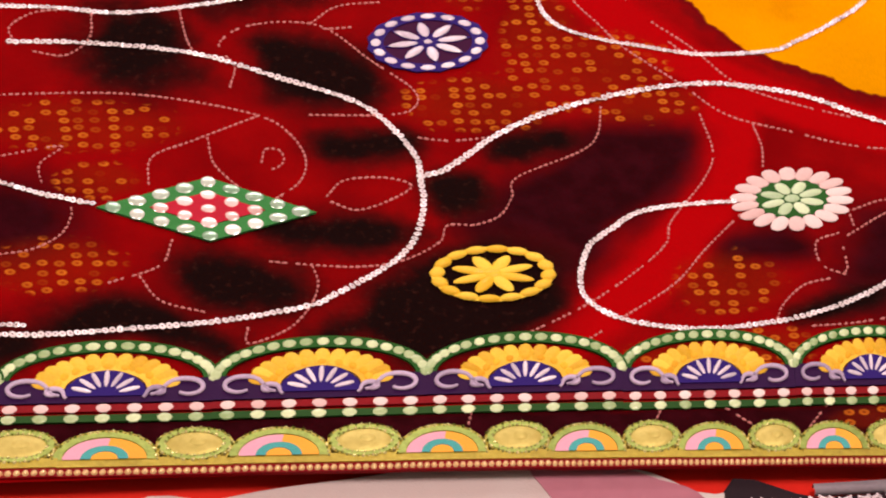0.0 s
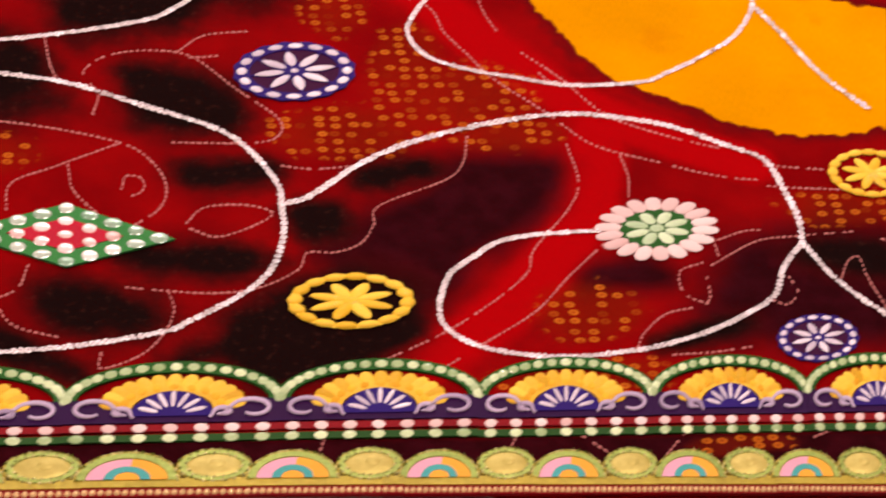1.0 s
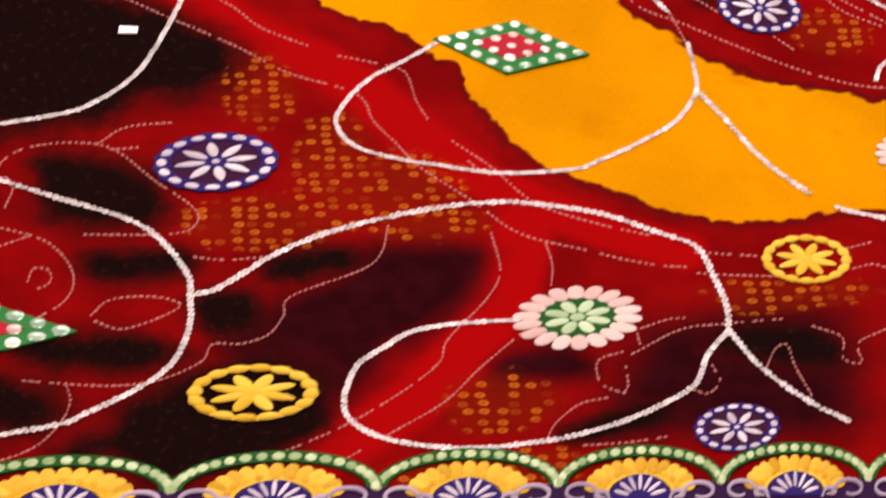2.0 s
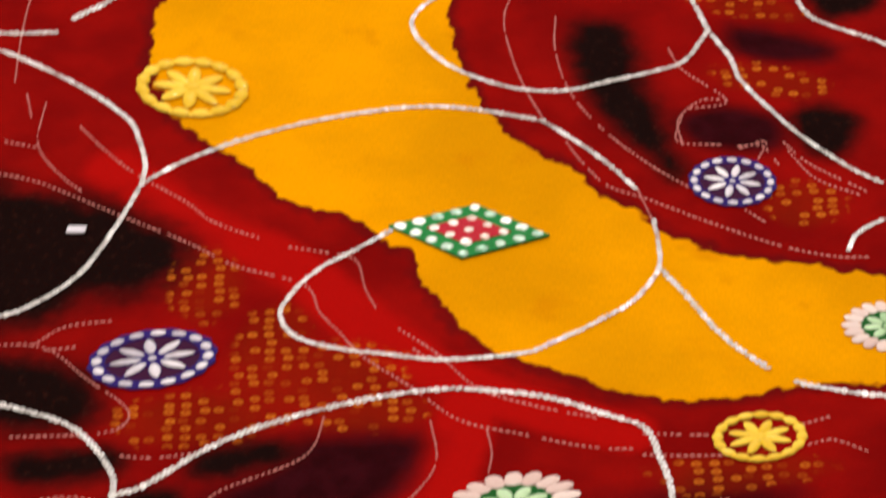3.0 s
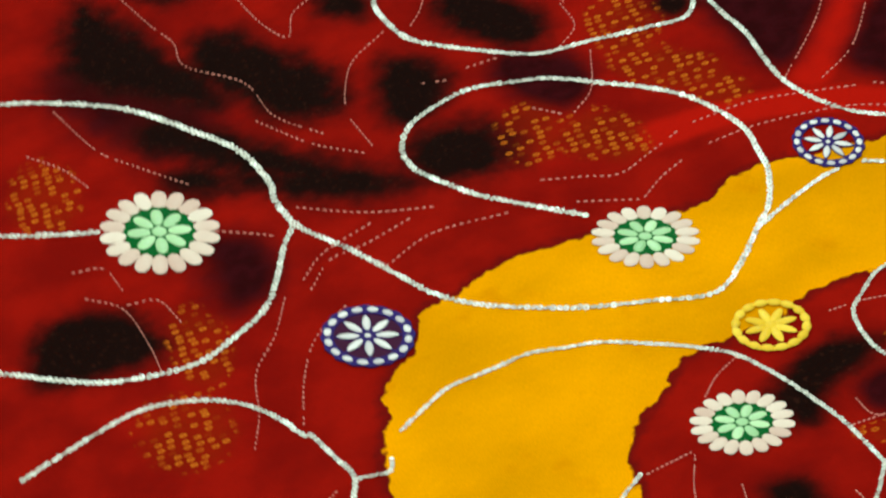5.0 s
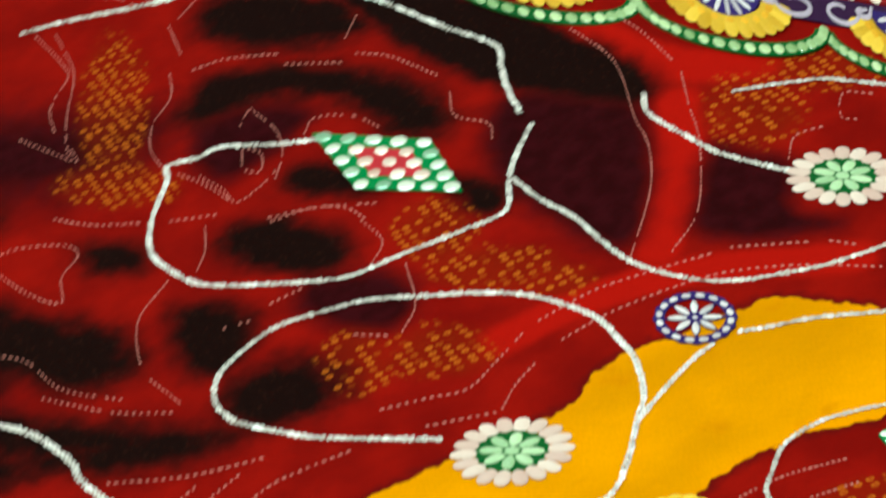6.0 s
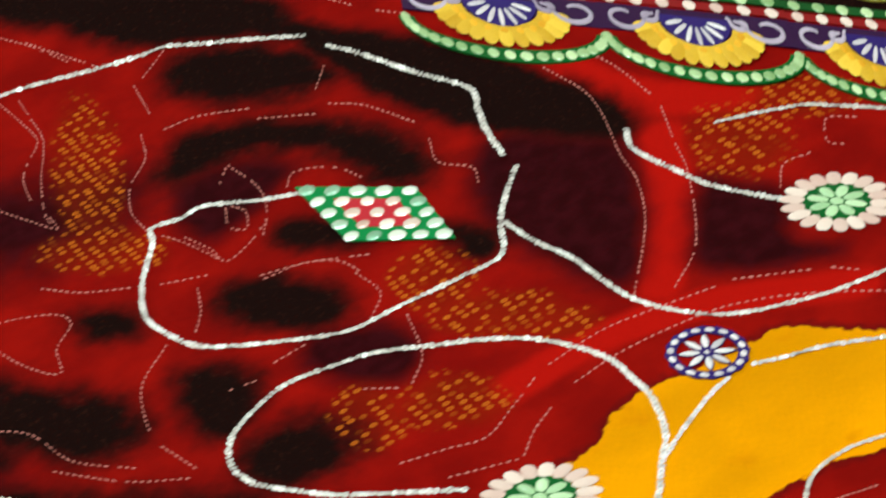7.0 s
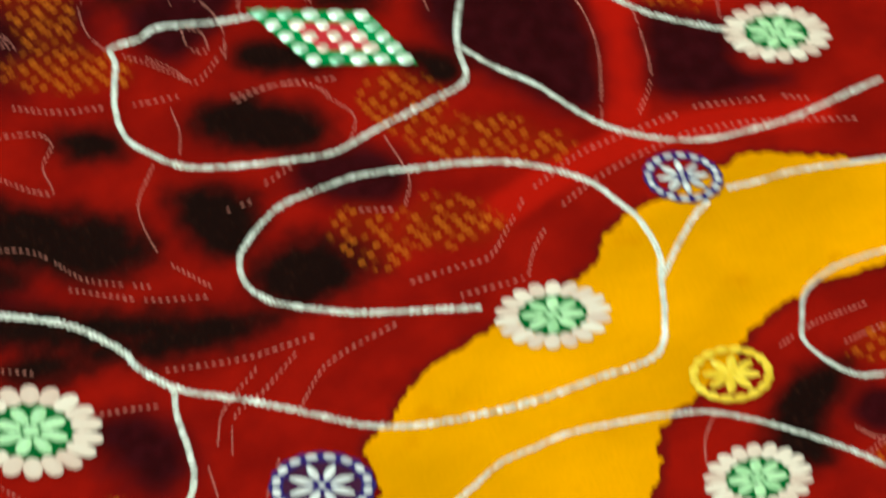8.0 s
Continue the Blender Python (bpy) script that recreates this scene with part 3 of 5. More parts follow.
grey = band([(0.225, -0.0605), (0.30, -0.0585), (0.42, -0.058)], [(0.225, -0.0655), (0.30, -0.0645), (0.42, -0.065)], -0.0075, -0.0045)
part("grey_hem", mesh_of("grey_hem", *grey, GREY_TRIM), black_cloth, label="grey woven hem")
strands = []
for i in range(46):
    x0 = 0.19 + i * 0.0045
    path = [(x0, -0.0685 + 0.001 * math.sin(i)), (x0 + 0.004, -0.0715 + 0.0018 * math.sin(i * 1.7)), (x0 + 0.011, -0.0705 + 0.0022 * math.sin(i * 2.3))]
    q = smooth_path(path, 0.0012)
    w = 0.00045
    left = [(x - w * math.sin(h), y + w * math.cos(h)) for x, y, h in q]
    right = [(x + w * math.sin(h), y - w * math.cos(h)) for x, y, h in q]
    strands.append(band(left, right, -0.005, -0.0040))
part("fringe", mesh_of("fringe", *joined(strands), FRINGE), black_cloth, label="white knotted fringe", kind="stuff")


# ---- sequin vines ----
def washer():
    verts, faces, n = [], [], 10
    for r, z in ((1.0, 0.0), (0.84, 0.12), (0.33, 0.06)):
        verts += [(r * math.cos(2 * math.pi * i / n), r * math.sin(2 * math.pi * i / n), z) for i in range(n)]
    for k in range(2):
        faces += [(k * n + i, k * n + (i + 1) % n, (k + 1) * n + (i + 1) % n, (k + 1) * n + i) for i in range(n)]
    return verts, faces


SEQUIN = mesh_of("sequin", *washer(), SILVER)
chance = random.Random(5)


def vine(radius, *points):
    """A line of overlapping silver sequins on its couching cord."""
    q = smooth_path(points, radius * 1.9)
    w = radius * 0.22
    left = [(x - w * math.sin(h), y + w * math.cos(h)) for x, y, h in q]
    right = [(x + w * math.sin(h), y - w * math.cos(h)) for x, y, h in q]
    v, f = band(left, right, 0.0, 0.0005)
    v = [(x, y, z + lift(x, y)) for x, y, z in v]
    cord = part("sequin_vine", mesh_of("sequin_vine", v, f, CORD), cloth, label="line of overlapping silver sequins")
    for x, y, h in q:
        m = Matrix.Translation((x + chance.gauss(0, 0.08) * radius, y + chance.gauss(0, 0.08) * radius, lift(x, y) + 0.0008))
        m = m @ Euler((chance.gauss(0, 0.15), chance.gauss(0, 0.15) - 0.06, h)).to_matrix().to_4x4() @ Matrix.Diagonal((radius, radius, radius, 1))
        part("sequin", SEQUIN, cord, m)


vine(0.0016, (-0.1472, 0.1416), (-0.1264, 0.1347), (-0.1068, 0.1267), (-0.0835, 0.1196))
vine(0.0017, (-0.1155, 0.2305), (-0.0776, 0.2283), (-0.0271, 0.2204), (0.0129, 0.2028), (0.0525, 0.1820), (0.0716, 0.1502), (0.0729, 0.1313), (0.0714, 0.1115), (0.0631, 0.0897), (0.0477, 0.0738), (0.0216, 0.0578), (0.0101, 0.0519), (-0.0315, 0.0443), (-0.0824, 0.0405), (-0.1151, 0.0388), (-0.1473, 0.0409))
vine(0.0016, (-0.1396, 0.0458), (-0.1201, 0.0447))
vine(0.0018, (0.0738, 0.1333), (0.0875, 0.1383), (0.1108, 0.1573), (0.1362, 0.1723), (0.1763, 0.1864), (0.2214, 0.1945), (0.2548, 0.1906), (0.2775, 0.1837), (0.2982, 0.1718), (0.3160, 0.1609), (0.3211, 0.1411), (0.3243, 0.1173), (0.3226, 0.1034))
vine(0.0016, (0.3226, 0.1024), (0.3100, 0.0865), (0.3014, 0.0677), (0.2850, 0.0558), (0.2685, 0.0469), (0.2443, 0.0379), (0.2191, 0.0329), (0.1888, 0.0309), (0.1584, 0.0367), (0.1414, 0.0484), (0.1391, 0.0632), (0.1466, 0.0840), (0.1600, 0.0959), (0.1735, 0.1059), (0.1950, 0.1109), (0.2263, 0.1130))
vine(0.0017, (0.3226, 0.1024), (0.3308, 0.0827), (0.3379, 0.0709), (0.3530, 0.0531), (0.3699, 0.0391))
vine(0.00150, (-0.1348, 0.2592), (-0.1191, 0.2562), (-0.0918, 0.2542), (-0.0539, 0.2500), (0.0130, 0.2626), (0.0354, 0.2738), (0.0550, 0.2940), (0.0688, 0.3226), (0.0809, 0.3542), (0.0839, 0.3644), (0.0850, 0.3806), (0.0792, 0.4099), (0.0694, 0.4260), (0.0545, 0.4431), (0.0387, 0.4582), (0.0159, 0.4772), (-0.0011, 0.4882))
vine(0.00158, (-0.0020, 0.4993), (0.0160, 0.4973), (0.0380, 0.4964))
vine(0.00202, (-0.0890, 0.6893), (-0.0670, 0.6989), (-0.0368, 0.7112), (-0.0087, 0.7186), (0.0194, 0.7130), (0.0445, 0.6988), (0.0645, 0.6754), (0.0785, 0.6472), (0.0825, 0.6452), (0.0915, 0.6171), (0.0974, 0.5971), (0.0893, 0.5699), (0.0792, 0.5418), (0.0651, 0.5237), (0.0450, 0.5075))
vine(0.00167, (0.0974, 0.5950), (0.1094, 0.5930), (0.1184, 0.5920), (0.1224, 0.6040))
vine(0.00167, (0.1334, 0.6240), (0.1534, 0.6379), (0.1704, 0.6479), (0.1953, 0.6508), (0.2212, 0.6546), (0.2421, 0.6494), (0.2631, 0.6441), (0.2890, 0.6289), (0.3140, 0.6116), (0.3329, 0.5944), (0.3489, 0.5664), (0.3618, 0.5355), (0.3718, 0.5057), (0.3795, 0.4681))
vine(0.00150, (0.3795, 0.4681), (0.3652, 0.4434), (0.3510, 0.4355), (0.3239, 0.4276), (0.3028, 0.4216), (0.2808, 0.4236), (0.2619, 0.4326), (0.2422, 0.4487), (0.2285, 0.4717), (0.2247, 0.4888), (0.2318, 0.5038), (0.2510, 0.5217))
vine(0.00150, (0.3795, 0.4681), (0.3881, 0.4433), (0.3917, 0.4226), (0.4031, 0.3978), (0.4167, 0.3728), (0.4363, 0.3457), (0.4522, 0.3298))
vine(0.00150, (0.0839, 0.3624), (0.0999, 0.3756), (0.1179, 0.3868), (0.1369, 0.3960), (0.1708, 0.4072), (0.2078, 0.4134), (0.2337, 0.4135), (0.2586, 0.4075), (0.2854, 0.3974))
vine(0.00150, (0.2874, 0.3964), (0.3011, 0.3803), (0.3157, 0.3611), (0.3292, 0.3378))
vine(0.00141, (0.3355, 0.3115), (0.3360, 0.2941), (0.3345, 0.2759), (0.3284, 0.2637), (0.3184, 0.2506), (0.2978, 0.2356), (0.2792, 0.2246), (0.2635, 0.2175), (0.2271, 0.2155), (0.1995, 0.2214), (0.1768, 0.2273), (0.1580, 0.2372), (0.1510, 0.2521), (0.1548, 0.2661), (0.1696, 0.2864), (0.1876, 0.2997), (0.2076, 0.3151))
vine(0.0017, (0.3345, 0.2759), (0.3461, 0.2518), (0.3593, 0.2221), (0.3776, 0.1965))
vine(0.0017, (0.3897, 0.1857), (0.3979, 0.1818), (0.4212, 0.1740), (0.4430, 0.1701))
vine(0.00141, (0.4271, 0.2801), (0.4323, 0.2912), (0.4426, 0.2994), (0.4576, 0.3065))
vine(0.00167, (0.5242, 0.6035), (0.5022, 0.6164), (0.4802, 0.6258), (0.4593, 0.6319), (0.4364, 0.6283), (0.4205, 0.6136), (0.4086, 0.5979), (0.4076, 0.5731), (0.4136, 0.5532), (0.4316, 0.5394), (0.4476, 0.5311), (0.4835, 0.5194))
vine(0.00158, (0.4973, 0.4909), (0.4784, 0.4999), (0.4624, 0.5064), (0.4445, 0.5041), (0.4305, 0.4941), (0.4343, 0.4766), (0.4481, 0.4640), (0.4649, 0.4523), (0.4817, 0.4344))
vine(0.0022, (0.1210, 0.8485), (0.1261, 0.8372), (0.1454, 0.8075), (0.1627, 0.7759), (0.1829, 0.7384), (0.2049, 0.7150), (0.2359, 0.6945), (0.2679, 0.6780), (0.3008, 0.6665), (0.3397, 0.6539), (0.3646, 0.6745), (0.3824, 0.6993), (0.3973, 0.7191), (0.4081, 0.7520), (0.4090, 0.7749), (0.4088, 0.7999), (0.3987, 0.8292), (0.3836, 0.8557), (0.3626, 0.8774), (0.3416, 0.8940), (0.3145, 0.9149), (0.2895, 0.9246), (0.2635, 0.9313), (0.2455, 0.9287), (0.2215, 0.9181), (0.2096, 0.9062), (0.2027, 0.8881), (0.2059, 0.8637), (0.2221, 0.8371), (0.2372, 0.8166), (0.2673, 0.7877), (0.2934, 0.7631))
vine(0.0019, (0.3824, 0.6993), (0.4033, 0.7120), (0.4291, 0.7256), (0.4490, 0.7322))
vine(0.0019, (0.4649, 0.7309), (0.4808, 0.7226), (0.5037, 0.7122), (0.5375, 0.6883), (0.5574, 0.6722))
vine(0.0025, (0.1190, 0.8516), (0.1137, 0.8793), (0.1144, 0.9039), (0.1030, 0.9461), (0.0797, 0.9819), (0.0527, 1.0178), (0.0297, 1.0398), (-0.0177, 1.0709), (-0.0479, 1.0845))
vine(0.0023, (0.1181, 0.8465), (0.1083, 0.8302), (0.0938, 0.7936), (0.0810, 0.7734), (0.0601, 0.7584), (0.0342, 0.7454), (0.0011, 0.7478), (-0.0332, 0.7589), (-0.0757, 0.7881), (-0.1020, 0.8076))
vine(0.0024, (-0.0757, 0.9403), (-0.0475, 0.9257), (-0.0253, 0.9154), (-0.0001, 0.9049))
vine(0.0026, (0.2504, 1.3829), (0.2796, 1.3732), (0.3148, 1.3556), (0.3509, 1.3390), (0.3698, 1.3331), (0.3929, 1.3098), (0.4139, 1.2897), (0.4429, 1.2601))
vine(0.0023, (0.4489, 1.2345), (0.4590, 1.2078), (0.4741, 1.1555), (0.4871, 1.1195), (0.4891, 1.1031), (0.4802, 1.0800), (0.4723, 1.0528), (0.4674, 1.0255))
vine(0.0022, (0.4665, 1.0082), (0.4477, 0.9884), (0.4318, 0.9675), (0.4150, 0.9377), (0.3862, 0.9384), (0.3473, 0.9434), (0.3153, 0.9462), (0.2893, 0.9621), (0.2541, 0.9914), (0.2370, 1.0121), (0.2288, 1.0407), (0.2277, 1.0662), (0.2406, 1.0973), (0.2635, 1.1305), (0.2704, 1.1467), (0.2894, 1.1401), (0.3055, 1.1397), (0.3336, 1.1154), (0.3596, 1.0974))
vine(0.0020, (0.4328, 0.9635), (0.4360, 0.9311), (0.4431, 0.8986), (0.4453, 0.8533), (0.4514, 0.8240), (0.4685, 0.7916), (0.4874, 0.7732), (0.5063, 0.7628), (0.5292, 0.7522), (0.5519, 0.7463), (0.5746, 0.7414), (0.5974, 0.7358))
vine(0.0021, (0.5341, 0.9842), (0.5262, 0.9622), (0.5323, 0.9236), (0.5383, 0.8942), (0.5513, 0.8648), (0.5603, 0.8474))
vine(0.0021, (0.5768, 0.9447), (0.5976, 0.9330), (0.6174, 0.9203), (0.6273, 0.9110), (0.6581, 0.8667), (0.6739, 0.8482))


# ---- running stitches ----
def stitched_line(*points):
    pieces = []
    for x, y, h in smooth_path(points, 0.0031 if points[0][1] < 0.66 else 0.0048):
        if chance.random() < 0.04:
            continue
        a, w = (0.00128 if y < 0.66 else 0.0016) * chance.uniform(0.7, 1.2), 0.00050 * chance.uniform(0.8, 1.2)
        h += chance.gauss(0, 0.10)
        c, s = math.cos(h), math.sin(h)
        z = lift(x, y)
        ring_ = [(a, 0), (a * 0.6, w), (-a * 0.6, w), (-a, 0), (-a * 0.6, -w), (a * 0.6, -w)]
        v = [(x + u * c - t * s, y + u * s + t * c, z) for u, t in ring_]
        v += [(x + 0.7 * (u * c - t * s), y + 0.7 * (u * s + t * c), z + 0.0006) for u, t in ring_]
        f = [tuple(range(6, 12))] + [(i, (i + 1) % 6, 6 + (i + 1) % 6, 6 + i) for i in range(6)]
        pieces.append((v, f))
    if pieces:
        part("stitched_line", mesh_of("stitched_line", *joined(pieces), THREAD), cloth, label="running stitches in pale pink thread", kind="stuff")


stitched_line((-0.1389, 0.1940), (-0.1232, 0.1939), (-0.0690, 0.1936), (-0.0321, 0.1876), (0.0007, 0.1768), (0.0135, 0.1650), (0.0196, 0.1481), (0.0151, 0.1322), (-0.0000, 0.1193))
stitched_line((-0.0002, 0.1768), (-0.0325, 0.1609), (-0.0535, 0.1500), (-0.0569, 0.1312))
stitched_line((-0.0258, 0.1619), (-0.0245, 0.1450), (-0.0145, 0.1292), (-0.0077, 0.1213))
stitched_line((-0.0016, 0.1460), (0.0011, 0.1540), (0.0079, 0.1530), (0.0090, 0.1461), (0.0042, 0.1411), (-0.0015, 0.1421))
stitched_line((-0.0112, 0.1976), (-0.0076, 0.2116), (-0.0136, 0.2235), (-0.0109, 0.2315), (0.0006, 0.2396), (0.0210, 0.2428), (0.0408, 0.2379), (0.0598, 0.2149), (0.0779, 0.1940), (0.0780, 0.1821), (0.0653, 0.1761), (0.0240, 0.1770))
stitched_line((0.0338, 0.2418), (0.0485, 0.2538), (0.0721, 0.2569))
stitched_line((-0.0307, 0.2521), (-0.0293, 0.2323), (-0.0271, 0.2233))
stitched_line((-0.1135, 0.2315), (-0.1148, 0.2414), (-0.1024, 0.2512), (-0.0860, 0.2531))
stitched_line((-0.0742, 0.2491), (-0.0767, 0.2323), (-0.0890, 0.2205), (-0.1046, 0.2235))
stitched_line((0.0270, 0.1223), (0.0365, 0.1322), (0.0561, 0.1333), (0.0681, 0.1274), (0.0565, 0.1184), (0.0400, 0.1124), (0.0280, 0.1183))
stitched_line((0.1695, 0.1784), (0.1648, 0.1604), (0.1542, 0.1485), (0.1200, 0.1315), (0.1154, 0.1186), (0.1078, 0.1066), (0.0952, 0.1007), (0.0815, 0.1006), (0.0758, 0.0897), (0.0565, 0.0787), (0.0349, 0.0757), (0.0085, 0.0786), (-0.0049, 0.0807))
stitched_line((0.0144, 0.0766), (0.0156, 0.0657), (0.0101, 0.0519), (-0.0018, 0.0382), (-0.0204, 0.0304), (-0.0199, 0.0403))
stitched_line((-0.0660, 0.0730), (-0.0579, 0.0581), (-0.0384, 0.0502))
stitched_line((-0.0492, 0.0956), (-0.0565, 0.0798), (-0.0803, 0.0701))
stitched_line((0.2700, 0.1573), (0.2822, 0.1526), (0.2976, 0.1484), (0.3102, 0.1470))
stitched_line((0.2072, 0.2393), (0.2241, 0.2204), (0.2420, 0.1946), (0.2687, 0.1797), (0.2953, 0.1698))
stitched_line((0.2187, 0.1726), (0.2200, 0.1467), (0.2114, 0.1278), (0.1903, 0.1010), (0.1847, 0.0861), (0.1665, 0.0682), (0.1385, 0.0474), (0.1078, 0.0306))
stitched_line((0.2443, 0.1647), (0.2454, 0.1497), (0.2427, 0.1348))
stitched_line((0.2245, 0.1040), (0.2034, 0.0822), (0.1842, 0.0604), (0.1554, 0.0396))
stitched_line((0.1429, 0.0307), (0.1344, 0.0248))
stitched_line((-0.1416, 0.1505), (-0.1260, 0.1524), (-0.0961, 0.1582), (-0.1064, 0.1474), (-0.1071, 0.1366), (-0.1050, 0.1306))
stitched_line((-0.1291, 0.0892), (-0.1136, 0.0921), (-0.1003, 0.1009), (-0.0948, 0.1118), (-0.0941, 0.1187))
stitched_line((0.2704, 0.0906), (0.2585, 0.0850), (0.2581, 0.0700), (0.2692, 0.0627))
stitched_line((0.1137, 0.1593), (0.0912, 0.1572), (0.0744, 0.1602))
stitched_line((0.2278, 0.0340), (0.2334, 0.0451), (0.2459, 0.0571), (0.2597, 0.0611))
stitched_line((0.2756, 0.0894), (0.2999, 0.1043), (0.3205, 0.1073), (0.3503, 0.1095))
stitched_line((0.2822, 0.1062), (0.2955, 0.1115), (0.3052, 0.1120))
stitched_line((0.2793, 0.1052), (0.2795, 0.0953))
stitched_line((0.2709, 0.0805), (0.2701, 0.0686), (0.2673, 0.0637))
stitched_line((0.3368, 0.0788), (0.3426, 0.0897), (0.3485, 0.0917), (0.3497, 0.0779), (0.3539, 0.0591))
stitched_line((0.2454, 0.0311), (0.2649, 0.0321), (0.2844, 0.0351))
stitched_line((0.3146, 0.1425), (0.3259, 0.1409), (0.3422, 0.1395), (0.3550, 0.1384))
stitched_line((0.3111, 0.0796), (0.3132, 0.0697), (0.3064, 0.0618), (0.2995, 0.0648))
stitched_line((0.0145, 0.4026), (0.0304, 0.3966))
stitched_line((0.0336, 0.4340), (0.0319, 0.4215), (0.0302, 0.4061), (0.0318, 0.3938), (0.0371, 0.3819), (0.0454, 0.3688), (0.0532, 0.3595))
stitched_line((0.0523, 0.4118), (0.0662, 0.3897), (0.0810, 0.3705), (0.1057, 0.3462), (0.1194, 0.3289), (0.1421, 0.3138))
stitched_line((0.0094, 0.3771), (0.0323, 0.3672), (0.0689, 0.3409), (0.1055, 0.3146), (0.1301, 0.2933), (0.1627, 0.2762), (0.1697, 0.2551), (0.1787, 0.2392), (0.1897, 0.2203), (0.2125, 0.1955), (0.2324, 0.1726), (0.2640, 0.1598))
stitched_line((0.1569, 0.3057), (0.1747, 0.2996), (0.1885, 0.2925), (0.1923, 0.2703), (0.1973, 0.2542))
stitched_line((0.2136, 0.2243), (0.2172, 0.2194), (0.2213, 0.2149))
stitched_line((0.3160, 0.1570), (0.3449, 0.1532))
stitched_line((0.3889, 0.1567), (0.4020, 0.1608))
stitched_line((0.3900, 0.1427), (0.4011, 0.1448), (0.4152, 0.1358))
stitched_line((0.3302, 0.3368), (0.3355, 0.3094), (0.3360, 0.2952))
stitched_line((0.2981, 0.3783), (0.3038, 0.3631), (0.3154, 0.3419), (0.3340, 0.3297), (0.3573, 0.3126), (0.3909, 0.2896), (0.4179, 0.2769), (0.4373, 0.2742))
stitched_line((0.3583, 0.3965), (0.3539, 0.3754), (0.3746, 0.3704))
stitched_line((0.4085, 0.3616), (0.4190, 0.3385), (0.4380, 0.3236))
stitched_line((0.3814, 0.3168), (0.3893, 0.3068))
stitched_line((0.0404, 0.2376), (0.0466, 0.2379), (0.0556, 0.2389))
stitched_line((0.3633, 0.1037), (0.3753, 0.0958), (0.3734, 0.0819), (0.3814, 0.0789), (0.3823, 0.0918), (0.3973, 0.1007))
stitched_line((0.0395, 0.5889), (0.0242, 0.5386), (0.0190, 0.5004), (0.0167, 0.4530))
stitched_line((0.0844, 0.5900), (0.0653, 0.5719), (0.0552, 0.5497), (0.0461, 0.5296))
stitched_line((0.1127, 0.7925), (0.1304, 0.8117), (0.1652, 0.8256))
stitched_line((0.0969, 0.7794), (0.0831, 0.7471), (0.0643, 0.7179), (0.0575, 0.6795), (0.0476, 0.6483))
stitched_line((0.2840, 0.5224), (0.2737, 0.4897), (0.2753, 0.4547), (0.2808, 0.4236), (0.2893, 0.3934))
stitched_line((0.3007, 0.4865), (0.2983, 0.4576), (0.3028, 0.4216), (0.3162, 0.3894), (0.3356, 0.3602), (0.3550, 0.3379))
stitched_line((0.3718, 0.5057), (0.3947, 0.5065))
stitched_line((0.3573, 0.4533), (0.3630, 0.4344), (0.3823, 0.4067), (0.3614, 0.4015))
stitched_line((0.3838, 0.5253), (0.3867, 0.5114), (0.3927, 0.5055))
stitched_line((0.3937, 0.6062), (0.4225, 0.6056), (0.4544, 0.5961))
stitched_line((0.4256, 0.5807), (0.4525, 0.5746))
stitched_line((0.3846, 0.3685), (0.3955, 0.3676), (0.4023, 0.3515))
stitched_line((0.2550, 0.5206), (0.2850, 0.5264))
stitched_line((0.0236, 0.4420), (0.0251, 0.4324), (0.0265, 0.4228))
stitched_line((0.0626, 1.2155), (0.0587, 1.1864), (0.0771, 1.1203), (0.0882, 1.0904), (0.0904, 1.0584), (0.1236, 1.0190), (0.1339, 0.9720), (0.1603, 0.9338))
stitched_line((0.1391, 1.1270), (0.1561, 1.1360), (0.1853, 1.1161), (0.1894, 1.0977), (0.1724, 1.0819), (0.1635, 1.0567), (0.1503, 1.0804), (0.1391, 1.1270))
stitched_line((0.3313, 0.7654), (0.3462, 0.7792), (0.3631, 0.7889))
stitched_line((0.2913, 0.7813), (0.3284, 0.7635))
stitched_line((-0.0303, 1.0105), (-0.0110, 0.9852), (0.0023, 0.9558))
stitched_line((-0.0045, 1.0518), (0.0150, 0.9933), (0.0362, 0.9629), (0.0662, 0.9247))
stitched_line((0.1258, 0.8658), (0.1651, 0.8379), (0.2072, 0.8211))
stitched_line((0.1148, 0.7803), (0.1325, 0.8025), (0.1564, 0.8064), (0.1912, 0.8182))
stitched_line((0.1646, 0.7789), (0.1994, 0.7958), (0.2483, 0.7921))
stitched_line((0.1300, 0.7529), (0.1052, 0.7309), (0.0904, 0.6976), (0.0805, 0.6573))
stitched_line((-0.0239, 0.8719), (-0.0048, 0.8664), (0.0025, 0.8399))
stitched_line((-0.0207, 0.8414), (-0.0004, 0.8197), (0.0080, 0.7770), (0.0102, 0.7456))
stitched_line((0.0036, 0.8226), (0.0218, 0.8183), (0.0310, 0.7909))
stitched_line((0.3329, 0.5924), (0.3170, 0.5817), (0.3041, 0.5659))
stitched_line((0.0720, 0.8682), (0.0921, 0.8548), (0.1052, 0.8445))
stitched_line((0.3015, 1.4266), (0.3248, 1.3542))
stitched_line((0.3659, 1.3302), (0.3419, 1.3127))
stitched_line((0.3329, 1.3079), (0.3261, 1.2662))
stitched_line((0.3261, 1.2426), (0.3482, 1.2368), (0.3782, 1.2134))
stitched_line((0.3763, 1.1982), (0.4073, 1.1687))
stitched_line((0.4173, 1.1735), (0.4323, 1.1526), (0.4463, 1.1074))
stitched_line((0.4381, 1.2197), (0.4172, 1.1949))
